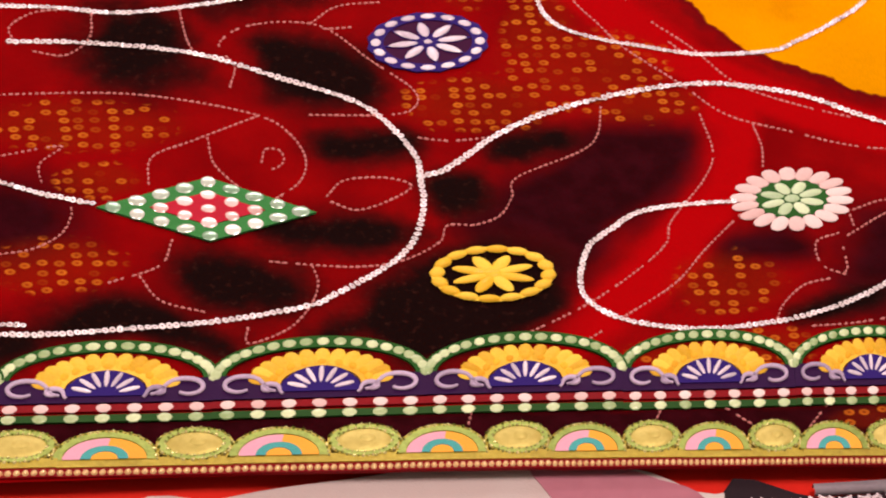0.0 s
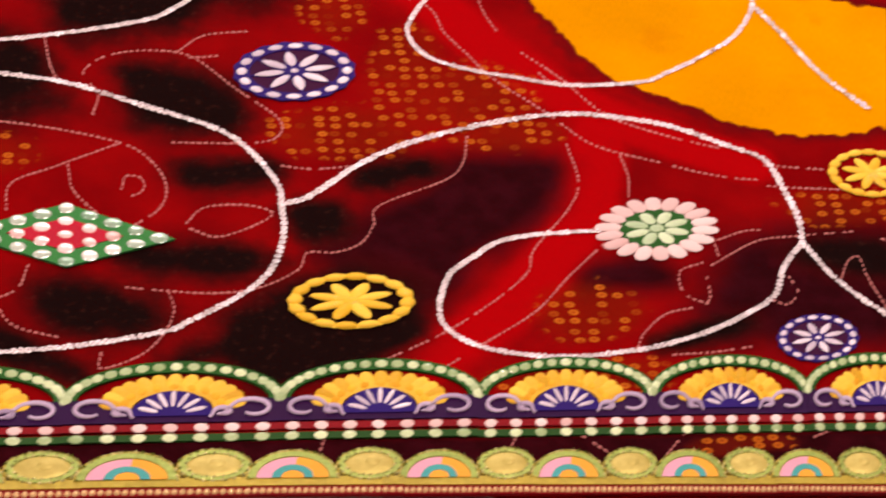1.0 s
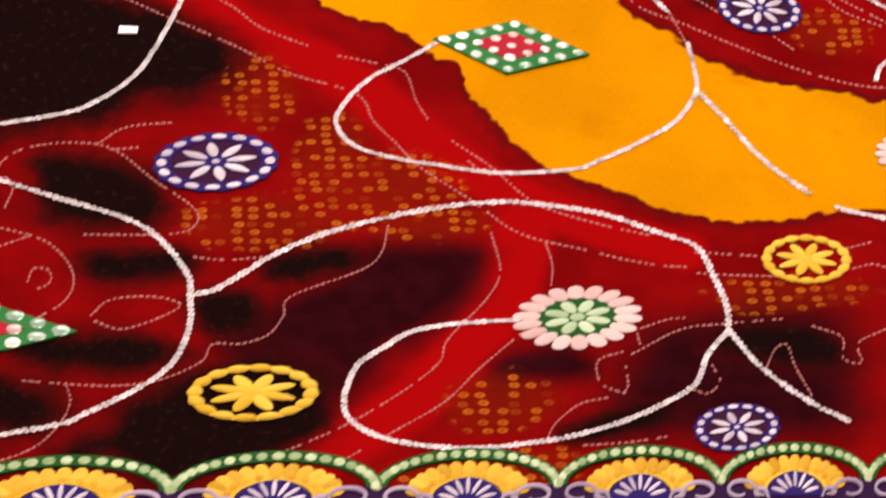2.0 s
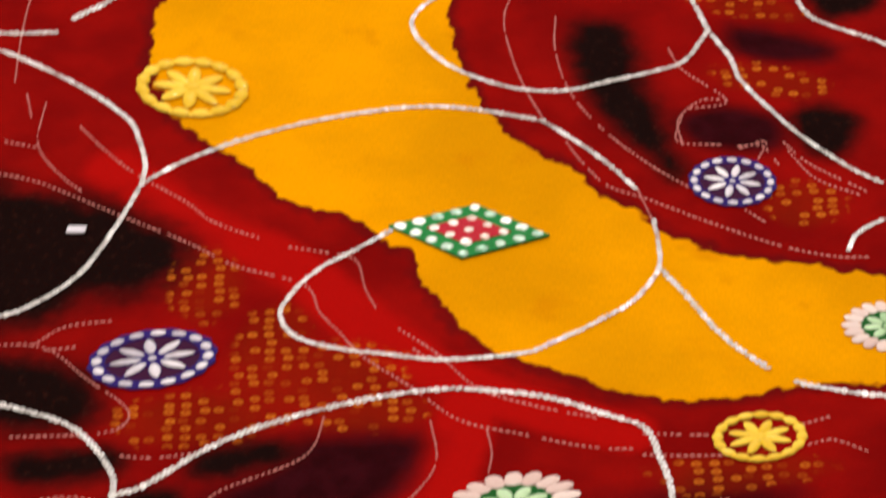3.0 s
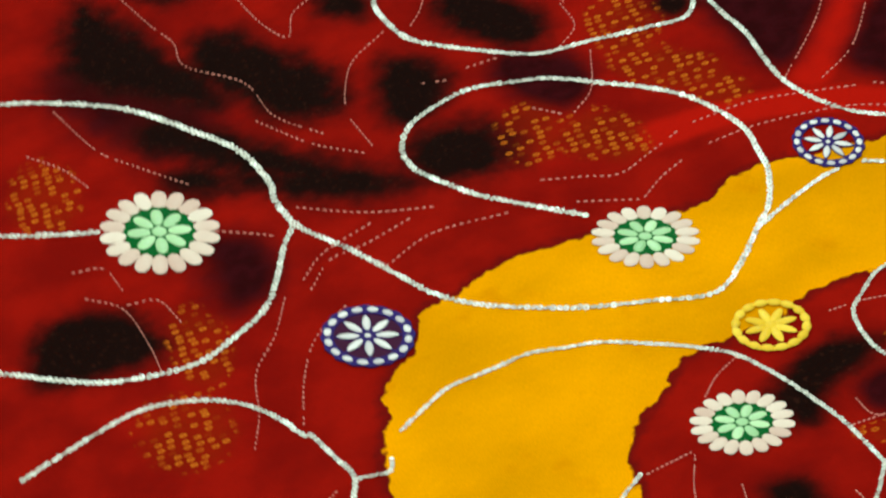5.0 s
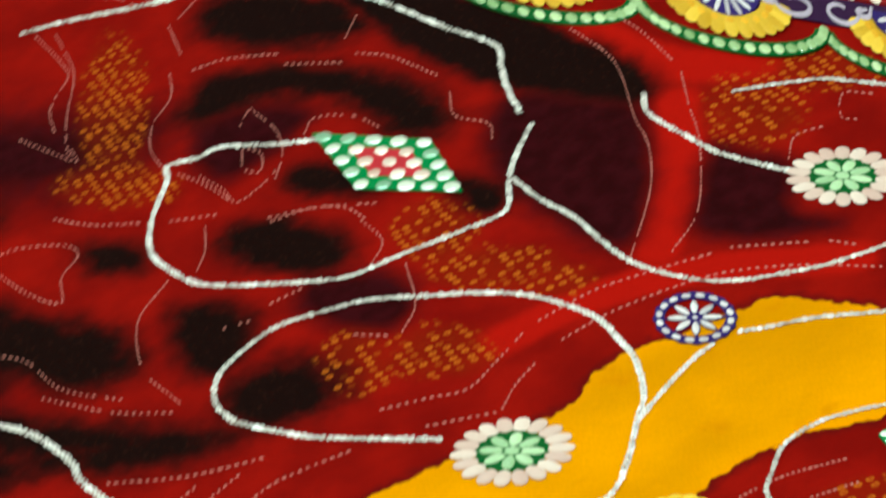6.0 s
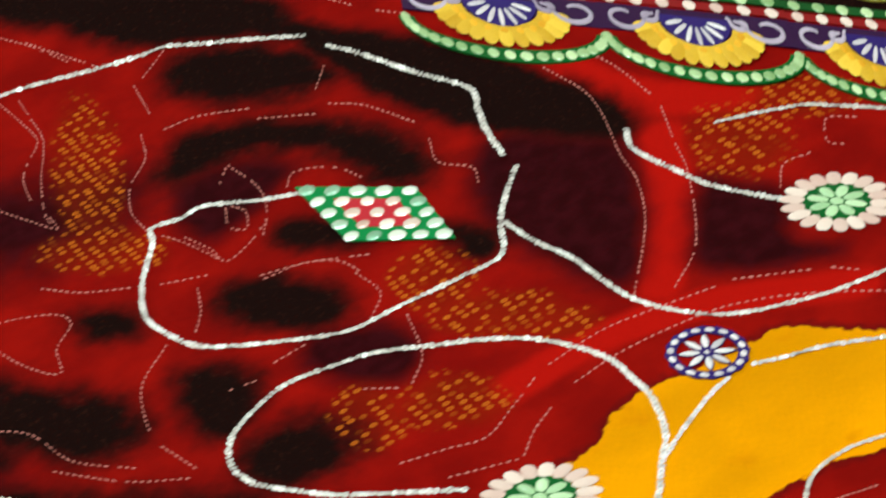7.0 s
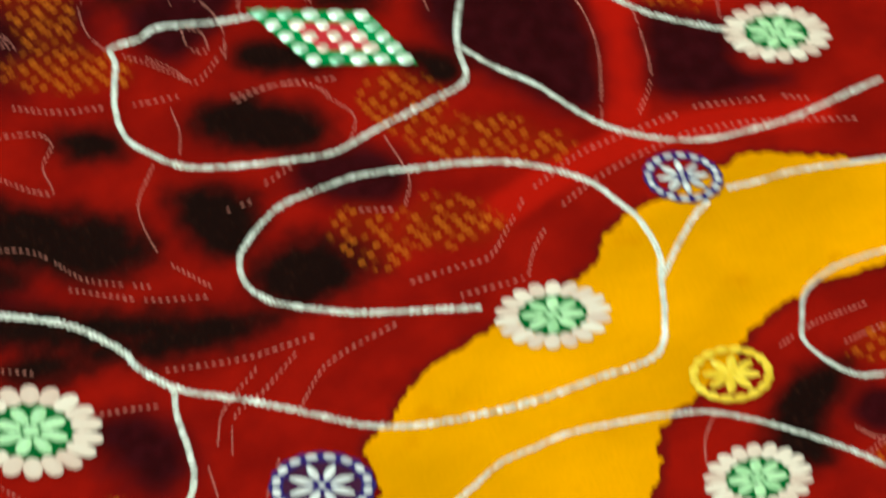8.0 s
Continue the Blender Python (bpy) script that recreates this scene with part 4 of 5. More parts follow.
stitched_line((0.3111, 1.2502), (0.3012, 1.2228), (0.2802, 1.2018), (0.2683, 1.1734), (0.2674, 1.1478))
stitched_line((0.4434, 1.0820), (0.4355, 1.0558), (0.4475, 1.0321), (0.4416, 1.0129))
stitched_line((0.3344, 1.1656), (0.3224, 1.1515))
stitched_line((0.3374, 1.1665), (0.3405, 1.1306), (0.3336, 1.1022), (0.3177, 1.0771))
stitched_line((0.3545, 1.1139), (0.3655, 1.1238), (0.3855, 1.1070), (0.3946, 1.0762))
stitched_line((0.3145, 1.1251), (0.3076, 1.1059), (0.3146, 1.0945), (0.3226, 1.1116), (0.3185, 1.1250))
stitched_line((0.2725, 1.1334), (0.2806, 1.1107), (0.2887, 1.0757))
stitched_line((0.1912, 1.1476), (0.2083, 1.1226), (0.2335, 1.1005))
stitched_line((0.2496, 1.0869), (0.2747, 1.0709))
stitched_line((0.2638, 1.0631), (0.2549, 1.0400), (0.2420, 1.0221))
stitched_line((0.2999, 1.0419), (0.3259, 1.0300), (0.3589, 1.0048))
stitched_line((0.3430, 0.9951), (0.3442, 0.9657), (0.3263, 0.9460))
stitched_line((0.3453, 0.9323), (0.3336, 0.8922), (0.3168, 0.8734))
stitched_line((0.2239, 1.0267), (0.1960, 1.0030), (0.1822, 0.9658), (0.1823, 0.9515))
stitched_line((0.1803, 0.9394), (0.1866, 0.9037))
stitched_line((0.1219, 0.9713), (0.1503, 0.9279), (0.1796, 0.8998))
stitched_line((0.2343, 0.9543), (0.2484, 0.9499))
stitched_line((0.2937, 0.8901), (0.3078, 0.8757))
stitched_line((0.2772, 0.8138), (0.3022, 0.8042), (0.3232, 0.7957), (0.3461, 0.8063), (0.3719, 0.8208))
stitched_line((0.4765, 1.2861), (0.4835, 1.2665))
stitched_line((0.4926, 1.2449), (0.5046, 1.2222))
stitched_line((0.5616, 1.0826), (0.5657, 1.0492), (0.5648, 1.0046))
stitched_line((0.5339, 1.0876), (0.5379, 1.0439), (0.5330, 1.0126), (0.5183, 0.9664), (0.5104, 0.9322), (0.4898, 0.8904), (0.4503, 0.8391))
stitched_line((0.5618, 0.9865), (0.5480, 0.9495), (0.5353, 0.9125), (0.5019, 0.8519), (0.4703, 0.8256))
stitched_line((0.3850, 0.7974), (0.4188, 0.7997), (0.4655, 0.7926), (0.4923, 0.7820), (0.5232, 0.7594), (0.5609, 0.7210))
stitched_line((0.3828, 0.8236), (0.4186, 0.8258), (0.4485, 0.8191), (0.4902, 0.8071))
stitched_line((0.4991, 0.8049), (0.5350, 0.7780))
stitched_line((0.5449, 0.7697), (0.5559, 0.7532))
stitched_line((0.2676, 1.3622), (0.2647, 1.3357), (0.2598, 1.3020), (0.2389, 1.2584), (0.2250, 1.2186), (0.2271, 1.1990))
stitched_line((0.5672, 0.8593), (0.5809, 0.8760), (0.5988, 0.8725))
stitched_line((0.6363, 0.8814), (0.6244, 0.8939), (0.6116, 0.8741), (0.6166, 0.8638))
stitched_line((0.2663, 0.9566), (0.2873, 0.9571))
stitched_line((0.075, -0.016), (0.072, -0.024))
stitched_line((0.163, -0.016), (0.158, -0.025))
stitched_line((0.191, -0.016), (0.203, -0.028))
stitched_line((0.230, -0.030), (0.242, -0.016))
stitched_line((0.298, -0.024), (0.311, -0.018))
stitched_line((0.256, 1.371), (0.258, 1.334), (0.257, 1.306), (0.241, 1.287), (0.231, 1.271), (0.225, 1.244))
stitched_line((0.204, 1.254), (0.215, 1.225), (0.225, 1.201), (0.227, 1.220))
stitched_line((0.291, 1.448), (0.303, 1.417), (0.313, 1.378))
stitched_line((0.300, 1.037), (0.325, 1.031), (0.341, 1.015), (0.346, 0.994))
stitched_line((0.407, 0.369), (0.418, 0.350), (0.442, 0.326))
stitched_line((0.385, 0.367), (0.398, 0.371), (0.392, 0.356))
stitched_line((0.356, 0.373), (0.356, 0.393), (0.369, 0.408), (0.381, 0.408))
stitched_line((0.281, 1.124), (0.288, 1.095), (0.290, 1.074), (0.309, 1.079), (0.323, 1.088))


# ---- flower motifs ----
def pad(name, material, point=0.0, around=12):
    return mesh_of(name, *dome(around, 3, point), material)


def circle_points(r, n, wave=0.0, lobes=16):
    return [((r + wave * math.cos(lobes * 2 * math.pi * i / n)) * math.cos(2 * math.pi * i / n), (r + wave * math.cos(lobes * 2 * math.pi * i / n)) * math.sin(2 * math.pi * i / n)) for i in range(n)]


def star_backing(n, r0, r1, width, z1, material, name):
    pieces = [slab(circle_points(r0, 20), 0, z1)]
    for k in range(n):
        a = 2 * math.pi * k / n
        c, s = math.cos(a), math.sin(a)
        shape = [(0.1, 0), (r0, -width), ((r0 + r1) / 2, -width * 1.25), (r1, 0), ((r0 + r1) / 2, width * 1.25), (r0, width)]
        pieces.append(slab([(x * c - y * s, x * s + y * c) for x, y in shape], 0, z1 * 0.95))
    return pieces


BLUE_BASE = mesh_of("blue_flower_motif", *joined([band(circle_points(1.0, 64, 0.025), circle_points(0.74, 64), 0, 0.03, True)] + star_backing(8, 0.16, 0.76, 0.085, 0.03, BLUE, "")), BLUE, False)
BLUE_NET = mesh_of("net", *slab(circle_points(0.78, 40), 0, 0.008), NET_DARK, False)
BLUE_BEAD, BLUE_PETAL = pad("bead", WHITE), pad("petal", WHITE, 0.35)
YELLOW_BASE = mesh_of("yellow_flower_motif", *joined([band(circle_points(0.95, 64, 0.02), circle_points(0.84, 64), 0, 0.02, True)] + [slab(circle_points(0.2, 24), 0, 0.02)]), YELLOW, False)
YELLOW_BEAD, YELLOW_PETAL = pad("bead", YELLOW), pad("petal", YELLOW, 0.1)
BLUSH_BASE = mesh_of("blush_flower_motif", *slab(circle_points(0.60, 40), 0, 0.02), DEEP_GREEN, False)
BLUSH_PETAL, MINT_PETAL, MINT_BEAD = pad("petal", PETAL, -0.25), pad("petal", MINT, -0.2), pad("bead", MINT)


def place_motif(kind, x, y, rx, ry, turn, netted=True):
    m = local(x, y, lift(x, y) + 0.0006, radians(turn), rx, ry, (rx + ry) / 2)
    if kind == "blue":
        base = part("blue_flower_motif", BLUE_BASE, cloth, m, "open blue felt flower with white satin petals")
        if netted:
            part("net", BLUE_NET, base, label="dark violet net backing")
        for k in range(16):
            a = 2 * math.pi * (k + 0.5) / 16
            part("bead", BLUE_BEAD, base, local(0.87 * math.cos(a), 0.87 * math.sin(a), 0.03, a + math.pi / 2, 0.125, 0.085, 0.03))
        for k in range(8):
            a = 2 * math.pi * k / 8
            part("petal", BLUE_PETAL, base, local(0.42 * math.cos(a), 0.42 * math.sin(a), 0.03, a, 0.25, 0.095, 0.035))
        part("bead", BLUE_BEAD, base, local(0, 0, 0.03, 0, 0.07, 0.07, 0.03))
    elif kind == "yellow":
        base = part("yellow_flower_motif", YELLOW_BASE, cloth, m, "open yellow satin flower in a beaded ring")
        for k in range(16):
            a = 2 * math.pi * (k + 0.5) / 16
            part("bead", YELLOW_BEAD, base, local(0.875 * math.cos(a), 0.875 * math.sin(a), 0.015, a + math.pi / 2, 0.185, 0.125, 0.075))
        for k in range(8):
            a = 2 * math.pi * (k + 0.4) / 8
            part("petal", YELLOW_PETAL, base, local(0.38 * math.cos(a), 0.38 * math.sin(a), 0.015, a, 0.31, 0.125, 0.055))
        part("bead", YELLOW_BEAD, base, local(0, 0, 0.02, 0, 0.17, 0.17, 0.045))
    else:
        base = part("blush_flower_motif", BLUSH_BASE, cloth, m, "blush pink petalled flower with a mint green centre")
        for k in range(18):
            a = 2 * math.pi * k / 18
            part("petal", BLUSH_PETAL, base, local(0.78 * math.cos(a), 0.78 * math.sin(a), 0.004 + 0.008 * (k % 2), a, 0.235, 0.135, 0.04))
        for k in range(8):
            a = 2 * math.pi * (k + 0.25) / 8
            part("petal", MINT_PETAL, base, local(0.34 * math.cos(a), 0.34 * math.sin(a), 0.02, a, 0.20, 0.105, 0.035))
        part("bead", MINT_BEAD, base, local(0, 0, 0.02, 0, 0.125, 0.125, 0.035))


place_motif("blue", 0.0903, 0.2261, 0.0305, 0.0210, 8)
place_motif("yellow", 0.0980, 0.0680, 0.0303, 0.0180, 3)
place_motif("blush", 0.2526, 0.1136, 0.0311, 0.0210, 10)
place_motif("blue", 0.3158, 0.0386, 0.0203, 0.0148, 14)
place_motif("yellow", 0.3679, 0.1492, 0.0221, 0.0170, 5)
place_motif("blue", 0.3774, 0.3392, 0.0219, 0.0198, 162)
place_motif("yellow", 0.1088, 0.4409, 0.0309, 0.0248, 151)
place_motif("blush", 0.3175, 0.5358, 0.0314, 0.0270, 133)
place_motif("yellow", 0.3606, 0.6089, 0.0257, 0.0225, 118)
place_motif("blush", 0.3186, 0.7259, 0.0361, 0.0282, 128)
place_motif("blue", 0.1361, 0.7169, 0.0331, 0.0258, 118)
place_motif("blush", 0.0368, 0.8853, 0.0486, 0.0358, 111)
place_motif("blue", 0.4510, 0.7594, 0.0273, 0.0207, 102, netted=False)
place_motif("blush", 0.5811, 0.8191, 0.0370, 0.0267, 112)
place_motif("blush", 0.4377, 0.2214, 0.0219, 0.0183, 173)

# ---- diamond motifs ----
DIAMOND_BEAD, DIAMOND_CORE = pad("bead", MIRROR_GREEN), pad("bead", ROSE)


def diamond(a, b_, c, d):
    """Four corners in order: a green rim of sixteen sequins round nine rose ones."""
    mid = (Vector(a) + Vector(b_) + Vector(c) + Vector(d)) / 4
    p = [Vector(q) - mid for q in (a, b_, c, d)]
    rim = [(q.x * 1.07, q.y * 1.07) for q in p]
    base = part("diamond_motif", mesh_of("diamond_motif", *slab(rim, 0, 0.0012), GREEN, False), cloth, Matrix.Translation((*mid, lift(*mid) + 0.0005)), "green felt diamond set with mirror sequins")
    part("core", mesh_of("core", *slab([(q.x * 0.56, q.y * 0.56) for q in p], 0.0012, 0.0017), CRIMSON, False), base, label="crimson felt centre")
    u, v = (p[1] - p[0]), (p[3] - p[0])
    size = (u.length + v.length) / 8
    turn = math.atan2((u - v).y, (u - v).x)
    for i in range(5):
        for j in range(5):
            s, t = 0.5 + (i - 2) * 0.228, 0.5 + (j - 2) * 0.228
            q = p[0].lerp(p[1], s).lerp(p[3].lerp(p[2], s), t)
            core = 0 < i < 4 and 0 < j < 4
            m = local(q.x, q.y, 0.0014, math.atan2((p[2] - p[0]).y, (p[2] - p[0]).x) + chance.gauss(0, 0.1), size * 0.31 * chance.uniform(0.85, 1.1), size * 0.25 * chance.uniform(0.9, 1.1), 0.0006)
            part("bead", DIAMOND_CORE if core else DIAMOND_BEAD, base, m)


diamond((-0.0792, 0.1168), (-0.0286, 0.1334), (0.0169, 0.1105), (-0.0315, 0.0948))
diamond((0.2079, 0.3167), (0.2488, 0.3291), (0.2811, 0.3037), (0.2402, 0.2903))
diamond((0.3586, 1.1028), (0.4097, 1.0414), (0.4019, 0.9787), (0.3558, 1.0285))
diamond((0.4784, 0.5992), (0.5162, 0.6075), (0.5183, 0.5695), (0.4755, 0.5673))
diamond((-0.0424, 0.5934), (-0.0034, 0.6131), (0.0334, 0.5758), (-0.0006, 0.5577))

# a loose mirror sequin
part("mirror_sequin", mesh_of("mirror_sequin", *slab([(-0.005, -0.0022), (0.0042, -0.0028), (0.005, 0.0022), (-0.0042, 0.003)], 0, 0.0008), WHITE, False), cloth, Matrix.Translation((0.0520, 0.3266, 0.0012)), "small oblong mirror sequin")

# ---- borders ----
def arc(rx, ry, n, a0=0.0, a1=math.pi, cy=0.0, cx=0.0):
    return [(cx + rx * math.cos(a0 + (a1 - a0) * i / n), cy + ry * math.sin(a0 + (a1 - a0) * i / n)) for i in range(n + 1)]


def curl(cx, cy, r, side, tail):
    """A flat scroll with a tail that runs back along the border."""
    turns = [math.pi * (0.92 - k * 0.165) for k in range(11)]
    pts = [(cx + side * r * (1 - 0.052 * k) * math.cos(a), cy + 0.62 * r * (1 - 0.052 * k) * math.sin(a)) for k, a in enumerate(turns)]
    pts = [(cx - side * (r + tail), cy - 0.0034), (cx - side * (r + tail * 0.4), cy - 0.0022)] + pts
    q = smooth_path(pts, 0.0011)
    n = len(q)
    left, right = [], []
    for i, (x, y, h) in enumerate(q):
        w = 0.00105 * (0.5 + 0.6 * math.sin(math.pi * i / n))
        left.append((x - w * math.sin(h), y + w * math.cos(h)))
        right.append((x + w * math.sin(h), y - w * math.cos(h)))
    return band(left, right, 0.0012, 0.0021)


def scallop(base, rise):
    return mesh_of("scallop", *band(arc(0.0530, rise + 0.0036, 28, 0.03, math.pi - 0.03, base - 0.0002), arc(0.0450, rise - 0.0034, 28, 0.03, math.pi - 0.03, base), 0, 0.0011), DEEP_GREEN, False)


ARCHES = {(0.0078, 0.0206): scallop(0.0078, 0.0206), (0.0122, 0.0162): scallop(0.0122, 0.0162)}
FAN = mesh_of("petal_fan", *band(arc(0.0320, 0.0166, 24, 0.06, math.pi - 0.06, 0.004), arc(0.0190, 0.0105, 24, 0.06, math.pi - 0.06, 0.002), 0, 0.0013), FAN_YELLOW, False)
HALF = mesh_of("blue_fan", *slab(arc(0.0190, 0.0152, 20, 0, math.pi, -0.002), 0, 0.0015), BLUE, False)
NET = mesh_of("scroll_band", *slab([(-0.05, -0.0055), (0.05, -0.0055), (0.05, 0.0085), (0.035, 0.0085), (0.02, 0.006), (-0.02, 0.006), (-0.035, 0.0085), (-0.05, 0.0085)], 0, 0.0009), VIOLET, False)
CURLS = [mesh_of("scroll", *curl(*c), LILAC) for c in ((0.0375, 0.0016, 0.0105, 1, 0.006), (-0.0375, 0.0016, 0.0105, -1, 0.006), (0.0240, 0.0000, 0.0045, 1, 0.002), (-0.0240, 0.0000, 0.0045, -1, 0.002))]
RED_LINE = mesh_of("red_bead_strip", *band([(-0.05, -0.0068), (0.05, -0.0068)], [(-0.05, -0.0108), (0.05, -0.0108)], 0, 0.0010), RED_STRIP, False)
GREEN_LINE = mesh_of("green_bead_strip", *band([(-0.05, -0.0128), (0.05, -0.0128)], [(-0.05, -0.0168), (0.05, -0.0168)], 0, 0.0010), GREEN_STRIP, False)
FAN_BEAD = pad("bead", AMBER)
ARCH_BEAD, RED_BEAD, FAN_PETAL, RAY = pad("bead", LEAF_BEAD), pad("bead", PETAL), pad("petal", FAN_YELLOW, -0.2), pad("ray", WHITE, -0.3)


def border(m, base_y=0.0078, rise=0.0206):
    """One scallop with its fan, scrolls and the two bead strips under it, 0.1 m wide."""
    base = part("scallop", ARCHES[base_y, rise], cloth, m, "green scallop edged with pale beads")
    for k in range(19):
        a = math.pi * (k + 0.5) / 19
        x, y = 0.0494 * math.cos(a), base_y + rise * math.sin(a)
        turn = math.atan2(rise * math.cos(a), -0.0494 * math.sin(a))
        part("bead", ARCH_BEAD, base, local(x, y, 0.0010, turn, 0.0032 * chance.uniform(0.9, 1.1), 0.0025, 0.0007))
    net = part("scroll_band", NET, cloth, m, "violet net band with white scrolls")
    for data in CURLS:
        part("scroll", data, net)
    fan = part("petal_fan", FAN, cloth, m, "half flower of yellow satin petals")
    for k in range(13):
        a = math.pi * (k + 0.5) / 13
        x, y = 0.0292 * math.cos(a), 0.0046 + 0.0140 * math.sin(a)
        turn = math.atan2(y, x)
        part("petal", FAN_PETAL, fan, local(x, y, 0.0011, turn, 0.0056, 0.0037, 0.0008))
    for k in range(9):
        a = math.pi * (k + 0.5) / 9
        x, y = 0.0228 * math.cos(a), 0.0040 + 0.0118 * math.sin(a)
        part("bead", FAN_BEAD, fan, local(x, y, 0.0013, math.atan2(y, x), 0.0020, 0.0024, 0.0007))
    half = part("blue_fan", HALF, cloth, m, "blue half flower with white rays")
    for k in range(7):
        a = math.pi * (k + 0.8) / 7.6
        x, y = 0.0118 * math.cos(a), -0.0015 + 0.0098 * math.sin(a)
        part("ray", RAY, half, local(x, y, 0.0015, math.atan2(y + 0.0015, x), 0.0050, 0.0012, 0.0007))
    for name, data, bead, y, label in (("red_bead_strip", RED_LINE, RED_BEAD, -0.0088, "red ribbon with blush beads"), ("green_bead_strip", GREEN_LINE, ARCH_BEAD, -0.0148, "green ribbon with pale green beads")):
        strip = part(name, data, cloth, m, label)
        for k in range(7):
            part("bead", bead, strip, local(-0.05 + 0.1 * (k + 0.5) / 7, y, 0.0008, chance.gauss(0, 0.06), 0.0038, 0.0026, 0.0008))


# gilt lace along the very edge
LACE_BASE = mesh_of("gilt_lace", *joined([slab(arc(0.0250, 0.0170, 22, 0, math.pi, -0.0395, -0.019), 0, 0.0010), slab([(-0.04, -0.0435), (0.04, -0.0435), (0.04, -0.0385), (-0.04, -0.0385)], 0, 0.0012), slab(arc(0.0178, 0.0098, 26, 0, 2 * math.pi * 25 / 26, -0.0312, 0.0215), 0, 0.0011)]), LACE, False)
LACE_RIM = mesh_of("rim", *joined([band(arc(0.0235, 0.0158, 22, 0, math.pi, -0.0395, -0.019), arc(0.0195, 0.0128, 22, 0, math.pi, -0.0395, -0.019), 0.001, 0.0015), band(arc(0.0166, 0.0090, 26, 0, 2 * math.pi, -0.0312, 0.0215), arc(0.0130, 0.0068, 26, 0, 2 * math.pi, -0.0312, 0.0215), 0.001, 0.0016)]), OLIVE, False)
ARC_PINK = mesh_of("pink_arc", *band(arc(0.0190, 0.0120, 14, math.pi * 0.45, math.pi, -0.0395, -0.019), arc(0.0105, 0.0072, 14, math.pi * 0.45, math.pi, -0.0395, -0.019), 0.001, 0.0016), PINK, False)
ARC_ORANGE = mesh_of("orange_arc", *band(arc(0.0190, 0.0120, 14, 0, math.pi * 0.47, -0.0395, -0.019), arc(0.0105, 0.0072, 14, 0, math.pi * 0.47, -0.0395, -0.019), 0.001, 0.0017), ORANGE, False)
ARC_TEAL = mesh_of("teal_arc", *band(arc(0.0110, 0.0076, 16, 0, math.pi, -0.0395, -0.019), arc(0.0062, 0.0044, 16, 0, math.pi, -0.0395, -0.019), 0.001, 0.0018), TEAL, False)
ARC_CORE = mesh_of("core", *slab(arc(0.0062, 0.0044, 12, 0, math.pi, -0.0395, -0.019), 0.001, 0.0016), ORANGE, False)
MEDAL = pad("medallion", BUTTER, 0, 20)
BEAN = pad("bead", BUTTER)
tiny = []
for k in range(21):
    v, f = dome(6, 2)
    cx, cy, r = -0.04 + 0.08 * (k + 0.5) / 21, -0.0462, 0.00172
    tiny.append(([(cx + x * r, cy + y * r * 1.05, 0.0006 + z * 0.0012) for x, y, z in v], f))
grains = []
rims = [(x, y) for x, y, h in smooth_path(arc(0.0240, 0.0162, 22, 0, math.pi, -0.0395, -0.019), 0.0021)]
rims += [(x, y) for x, y, h in smooth_path(arc(0.0170, 0.0092, 26, 0, 2 * math.pi, -0.0312, 0.0215), 0.0021)]
rims += [(x, y) for x, y, h in smooth_path(arc(0.0135, 0.0071, 26, 0, 2 * math.pi, -0.0312, 0.0215), 0.0021)]
for i, (gx, gy) in enumerate(rims):
    v, f = dome(6, 2)
    g = 0.00075 * (1 + 0.35 * math.sin(i * 2.7))
    gx, gy = gx + 0.0004 * math.sin(i * 5.1), gy + 0.0004 * math.sin(i * 3.3)
    grains.append(([(gx + x * g, gy + y * g, 0.0013 + z * 0.0008) for x, y, z in v], f))
GRAINS = mesh_of("glitter", *joined(grains), GLITTER)
PIPING = mesh_of("gold_bead_edge", *joined(tiny), GOLD)
PIPE_BASE = mesh_of("red_piping", *band([(-0.04, -0.0436), (0.04, -0.0436)], [(-0.04, -0.0484), (0.04, -0.0484)], -0.0015, 0.0006), RED_STRIP, False)


def lace(m):
    base = part("gilt_lace", LACE_BASE, cloth, m, "gilt lace with a half disc and a medallion")
    part("rim", LACE_RIM, base, label="olive green rim")
    part("glitter", GRAINS, base, label="gilt and olive glitter", kind="stuff")
    part("pink_arc", ARC_PINK, base)
    part("orange_arc", ARC_ORANGE, base)
    part("teal_arc", ARC_TEAL, base)
    part("core", ARC_CORE, base)
    part("medallion", MEDAL, base, local(0.0215, -0.0312, 0.0011, 0, 0.0128, 0.0068, 0.0012), "butter yellow padded oval")
    part("bead", BEAN, base, local(0.0228, -0.0308, 0.0018, 0, 0.0045, 0.0028, 0.0010))
    pipe = part("red_piping", PIPE_BASE, cloth, m, "red piping with small gold beads")
    part("gold_bead_edge", PIPING, pipe, label="row of small gold beads", kind="stuff")


def edge_pose(x0, y0, x1, y1, ux, uy, width):
    """Lays a piece of that width between two points of the edge line; (ux, uy) is its way into the cloth for each metre."""
    m = Matrix.Identity(4)
    m[0][0], m[1][0] = (x1 - x0) / width, (y1 - y0) / width
    m[0][1], m[1][1] = ux, uy
    x, y = (x0 + x1) / 2, (y0 + y1) / 2
    m[0][3], m[1][3], m[2][3] = x, y, 0.0004 + lift(x, y)
    return m


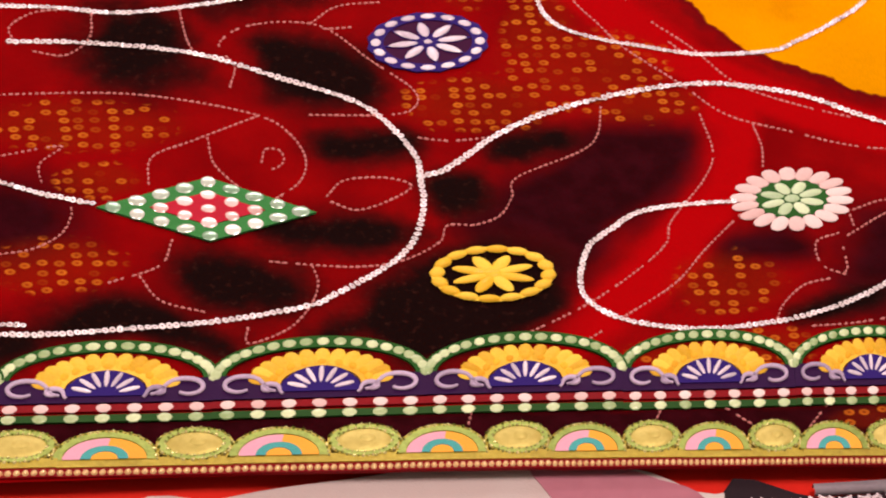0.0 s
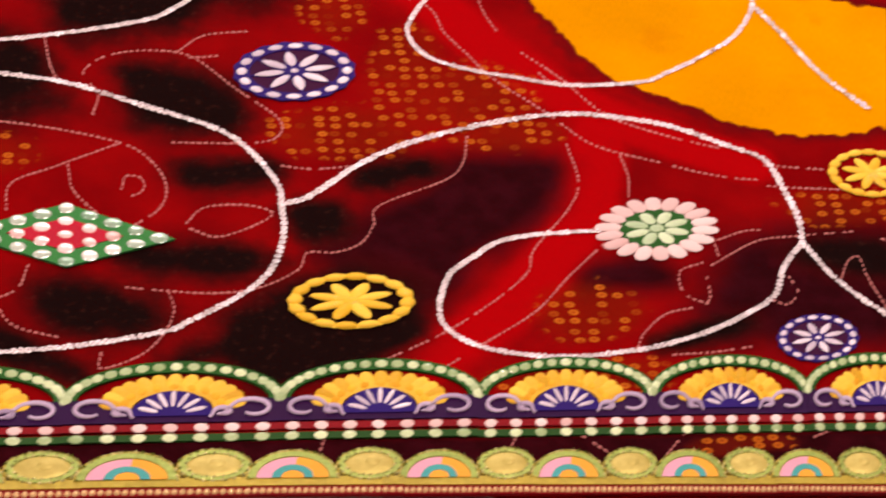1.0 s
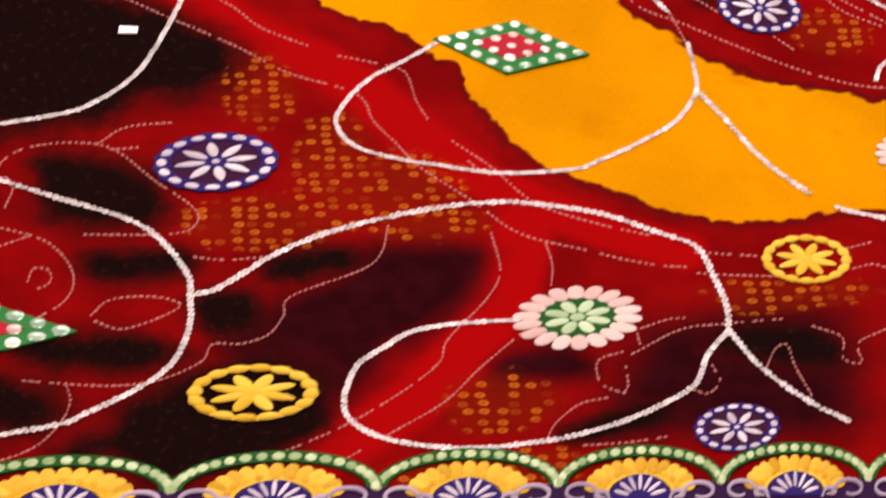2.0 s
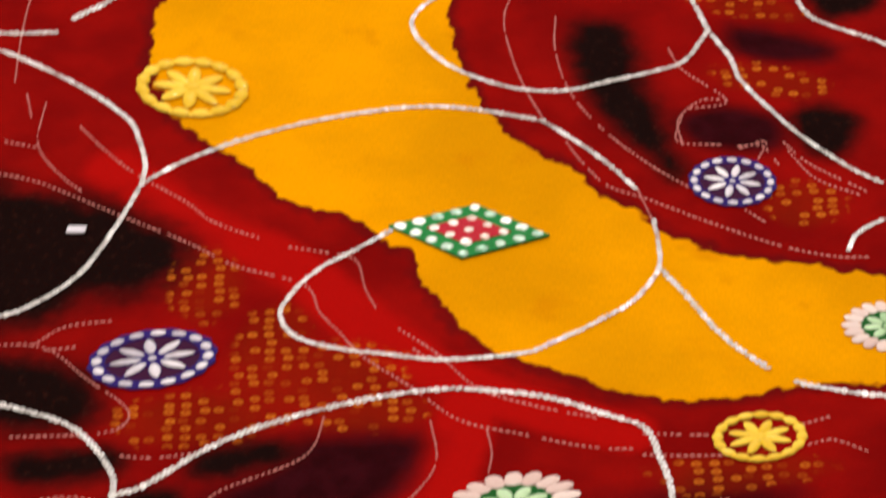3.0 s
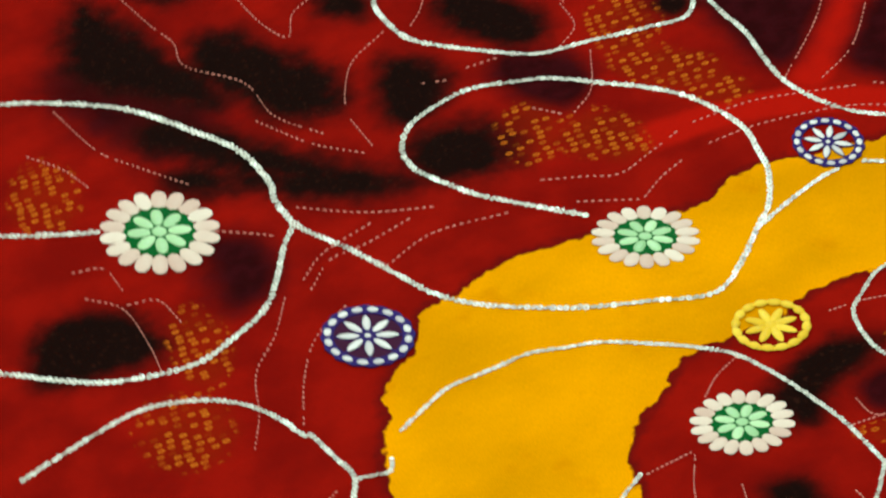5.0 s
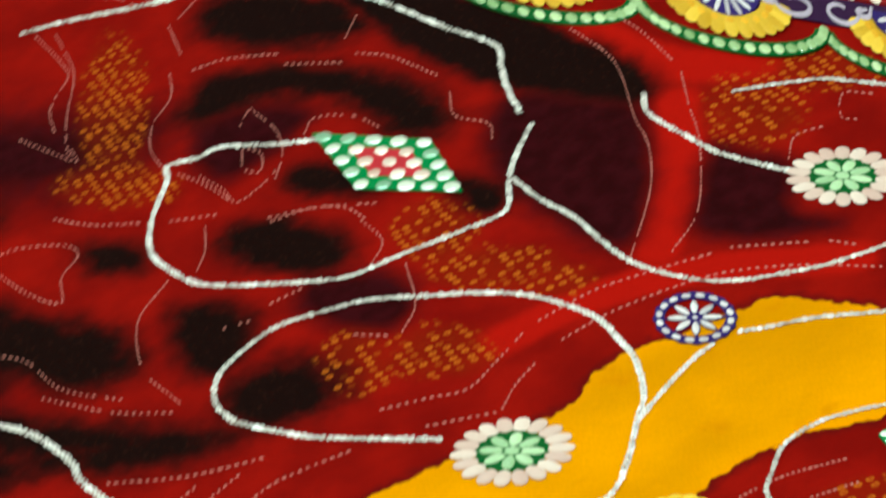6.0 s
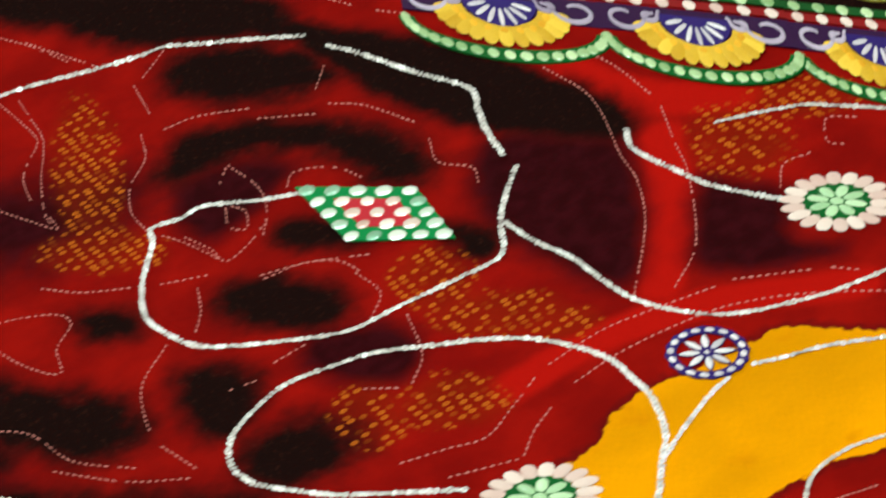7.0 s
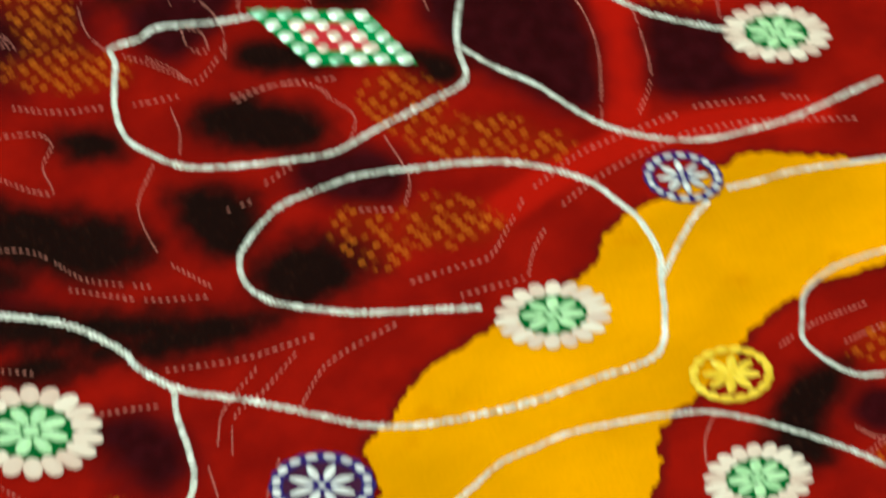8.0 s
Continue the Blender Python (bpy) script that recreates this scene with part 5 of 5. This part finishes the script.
# near edge
border(edge_pose(-0.3332, 0.0034, -0.2345, 0.0036, 0.167, 0.986, 0.1))
border(edge_pose(-0.2345, 0.0036, -0.1362, 0.0033, 0.167, 0.986, 0.1))
border(edge_pose(-0.1362, 0.0033, -0.0397, 0.0016, 0.167, 0.986, 0.1))
border(edge_pose(-0.0397, 0.0016, 0.0566, 0.0005, 0.167, 0.986, 0.1))
border(edge_pose(0.0566, 0.0005, 0.1474, -0.0007, 0.167, 0.986, 0.1))
border(edge_pose(0.1474, -0.0007, 0.2285, -0.0018, 0.167, 0.986, 0.1))
border(edge_pose(0.2285, -0.0018, 0.3016, -0.0031, 0.167, 0.986, 0.1))
border(edge_pose(0.3016, -0.0031, 0.3685, -0.0045, 0.167, 0.986, 0.1))
border(edge_pose(0.3685, -0.0045, 0.4313, -0.0047, 0.167, 0.986, 0.1))
border(edge_pose(0.4313, -0.0047, 0.4902, -0.0043, 0.167, 0.986, 0.1))
border(edge_pose(0.4902, -0.0043, 0.5449, -0.0039, 0.167, 0.986, 0.1))
border(edge_pose(0.5449, -0.0039, 0.5975, -0.0034, 0.167, 0.986, 0.1))
lace(edge_pose(-0.2647, 0.0038, -0.1850, 0.0040, 0.167, 0.986, 0.08))
lace(edge_pose(-0.1850, 0.0040, -0.1053, 0.0031, 0.167, 0.986, 0.08))
lace(edge_pose(-0.1053, 0.0031, -0.0281, 0.0015, 0.167, 0.986, 0.08))
lace(edge_pose(-0.0281, 0.0015, 0.0467, -0.0003, 0.167, 0.986, 0.08))
lace(edge_pose(0.0467, -0.0003, 0.1141, -0.0021, 0.167, 0.986, 0.08))
lace(edge_pose(0.1141, -0.0021, 0.1736, -0.0040, 0.167, 0.986, 0.08))
lace(edge_pose(0.1736, -0.0040, 0.2296, -0.0060, 0.167, 0.986, 0.08))
lace(edge_pose(0.2296, -0.0060, 0.2836, -0.0084, 0.167, 0.986, 0.08))
lace(edge_pose(0.2836, -0.0084, 0.3358, -0.0107, 0.167, 0.986, 0.08))
lace(edge_pose(0.3358, -0.0107, 0.3869, -0.0131, 0.167, 0.986, 0.08))
lace(edge_pose(0.3869, -0.0131, 0.4360, -0.0129, 0.167, 0.986, 0.08))
# far edge
border(edge_pose(0.5912, 1.1098, 0.5123, 1.2475, -0.905, -2.152, 0.1), 0.0122, 0.0162)
border(edge_pose(0.6607, 0.9866, 0.5912, 1.1098, -0.905, -2.152, 0.1), 0.0122, 0.0162)
border(edge_pose(0.7202, 0.8800, 0.6607, 0.9866, -0.905, -2.152, 0.1), 0.0122, 0.0162)
border(edge_pose(0.7770, 0.7780, 0.7202, 0.8800, -0.905, -2.152, 0.1), 0.0122, 0.0162)
border(edge_pose(0.8311, 0.6812, 0.7770, 0.7780, -0.905, -2.152, 0.1), 0.0122, 0.0162)
border(edge_pose(0.8831, 0.5901, 0.8311, 0.6812, -0.905, -2.152, 0.1), 0.0122, 0.0162)
lace(edge_pose(0.5690, 1.1486, 0.5127, 1.2486, -0.905, -2.152, 0.08))
lace(edge_pose(0.6252, 1.0489, 0.5690, 1.1486, -0.905, -2.152, 0.08))
lace(edge_pose(0.6811, 0.9497, 0.6252, 1.0489, -0.905, -2.152, 0.08))
lace(edge_pose(0.7372, 0.8510, 0.6811, 0.9497, -0.905, -2.152, 0.08))
lace(edge_pose(0.7928, 0.7526, 0.7372, 0.8510, -0.905, -2.152, 0.08))
lace(edge_pose(0.8486, 0.6550, 0.7928, 0.7526, -0.905, -2.152, 0.08))
lace(edge_pose(0.9046, 0.5591, 0.8486, 0.6550, -0.905, -2.152, 0.08))
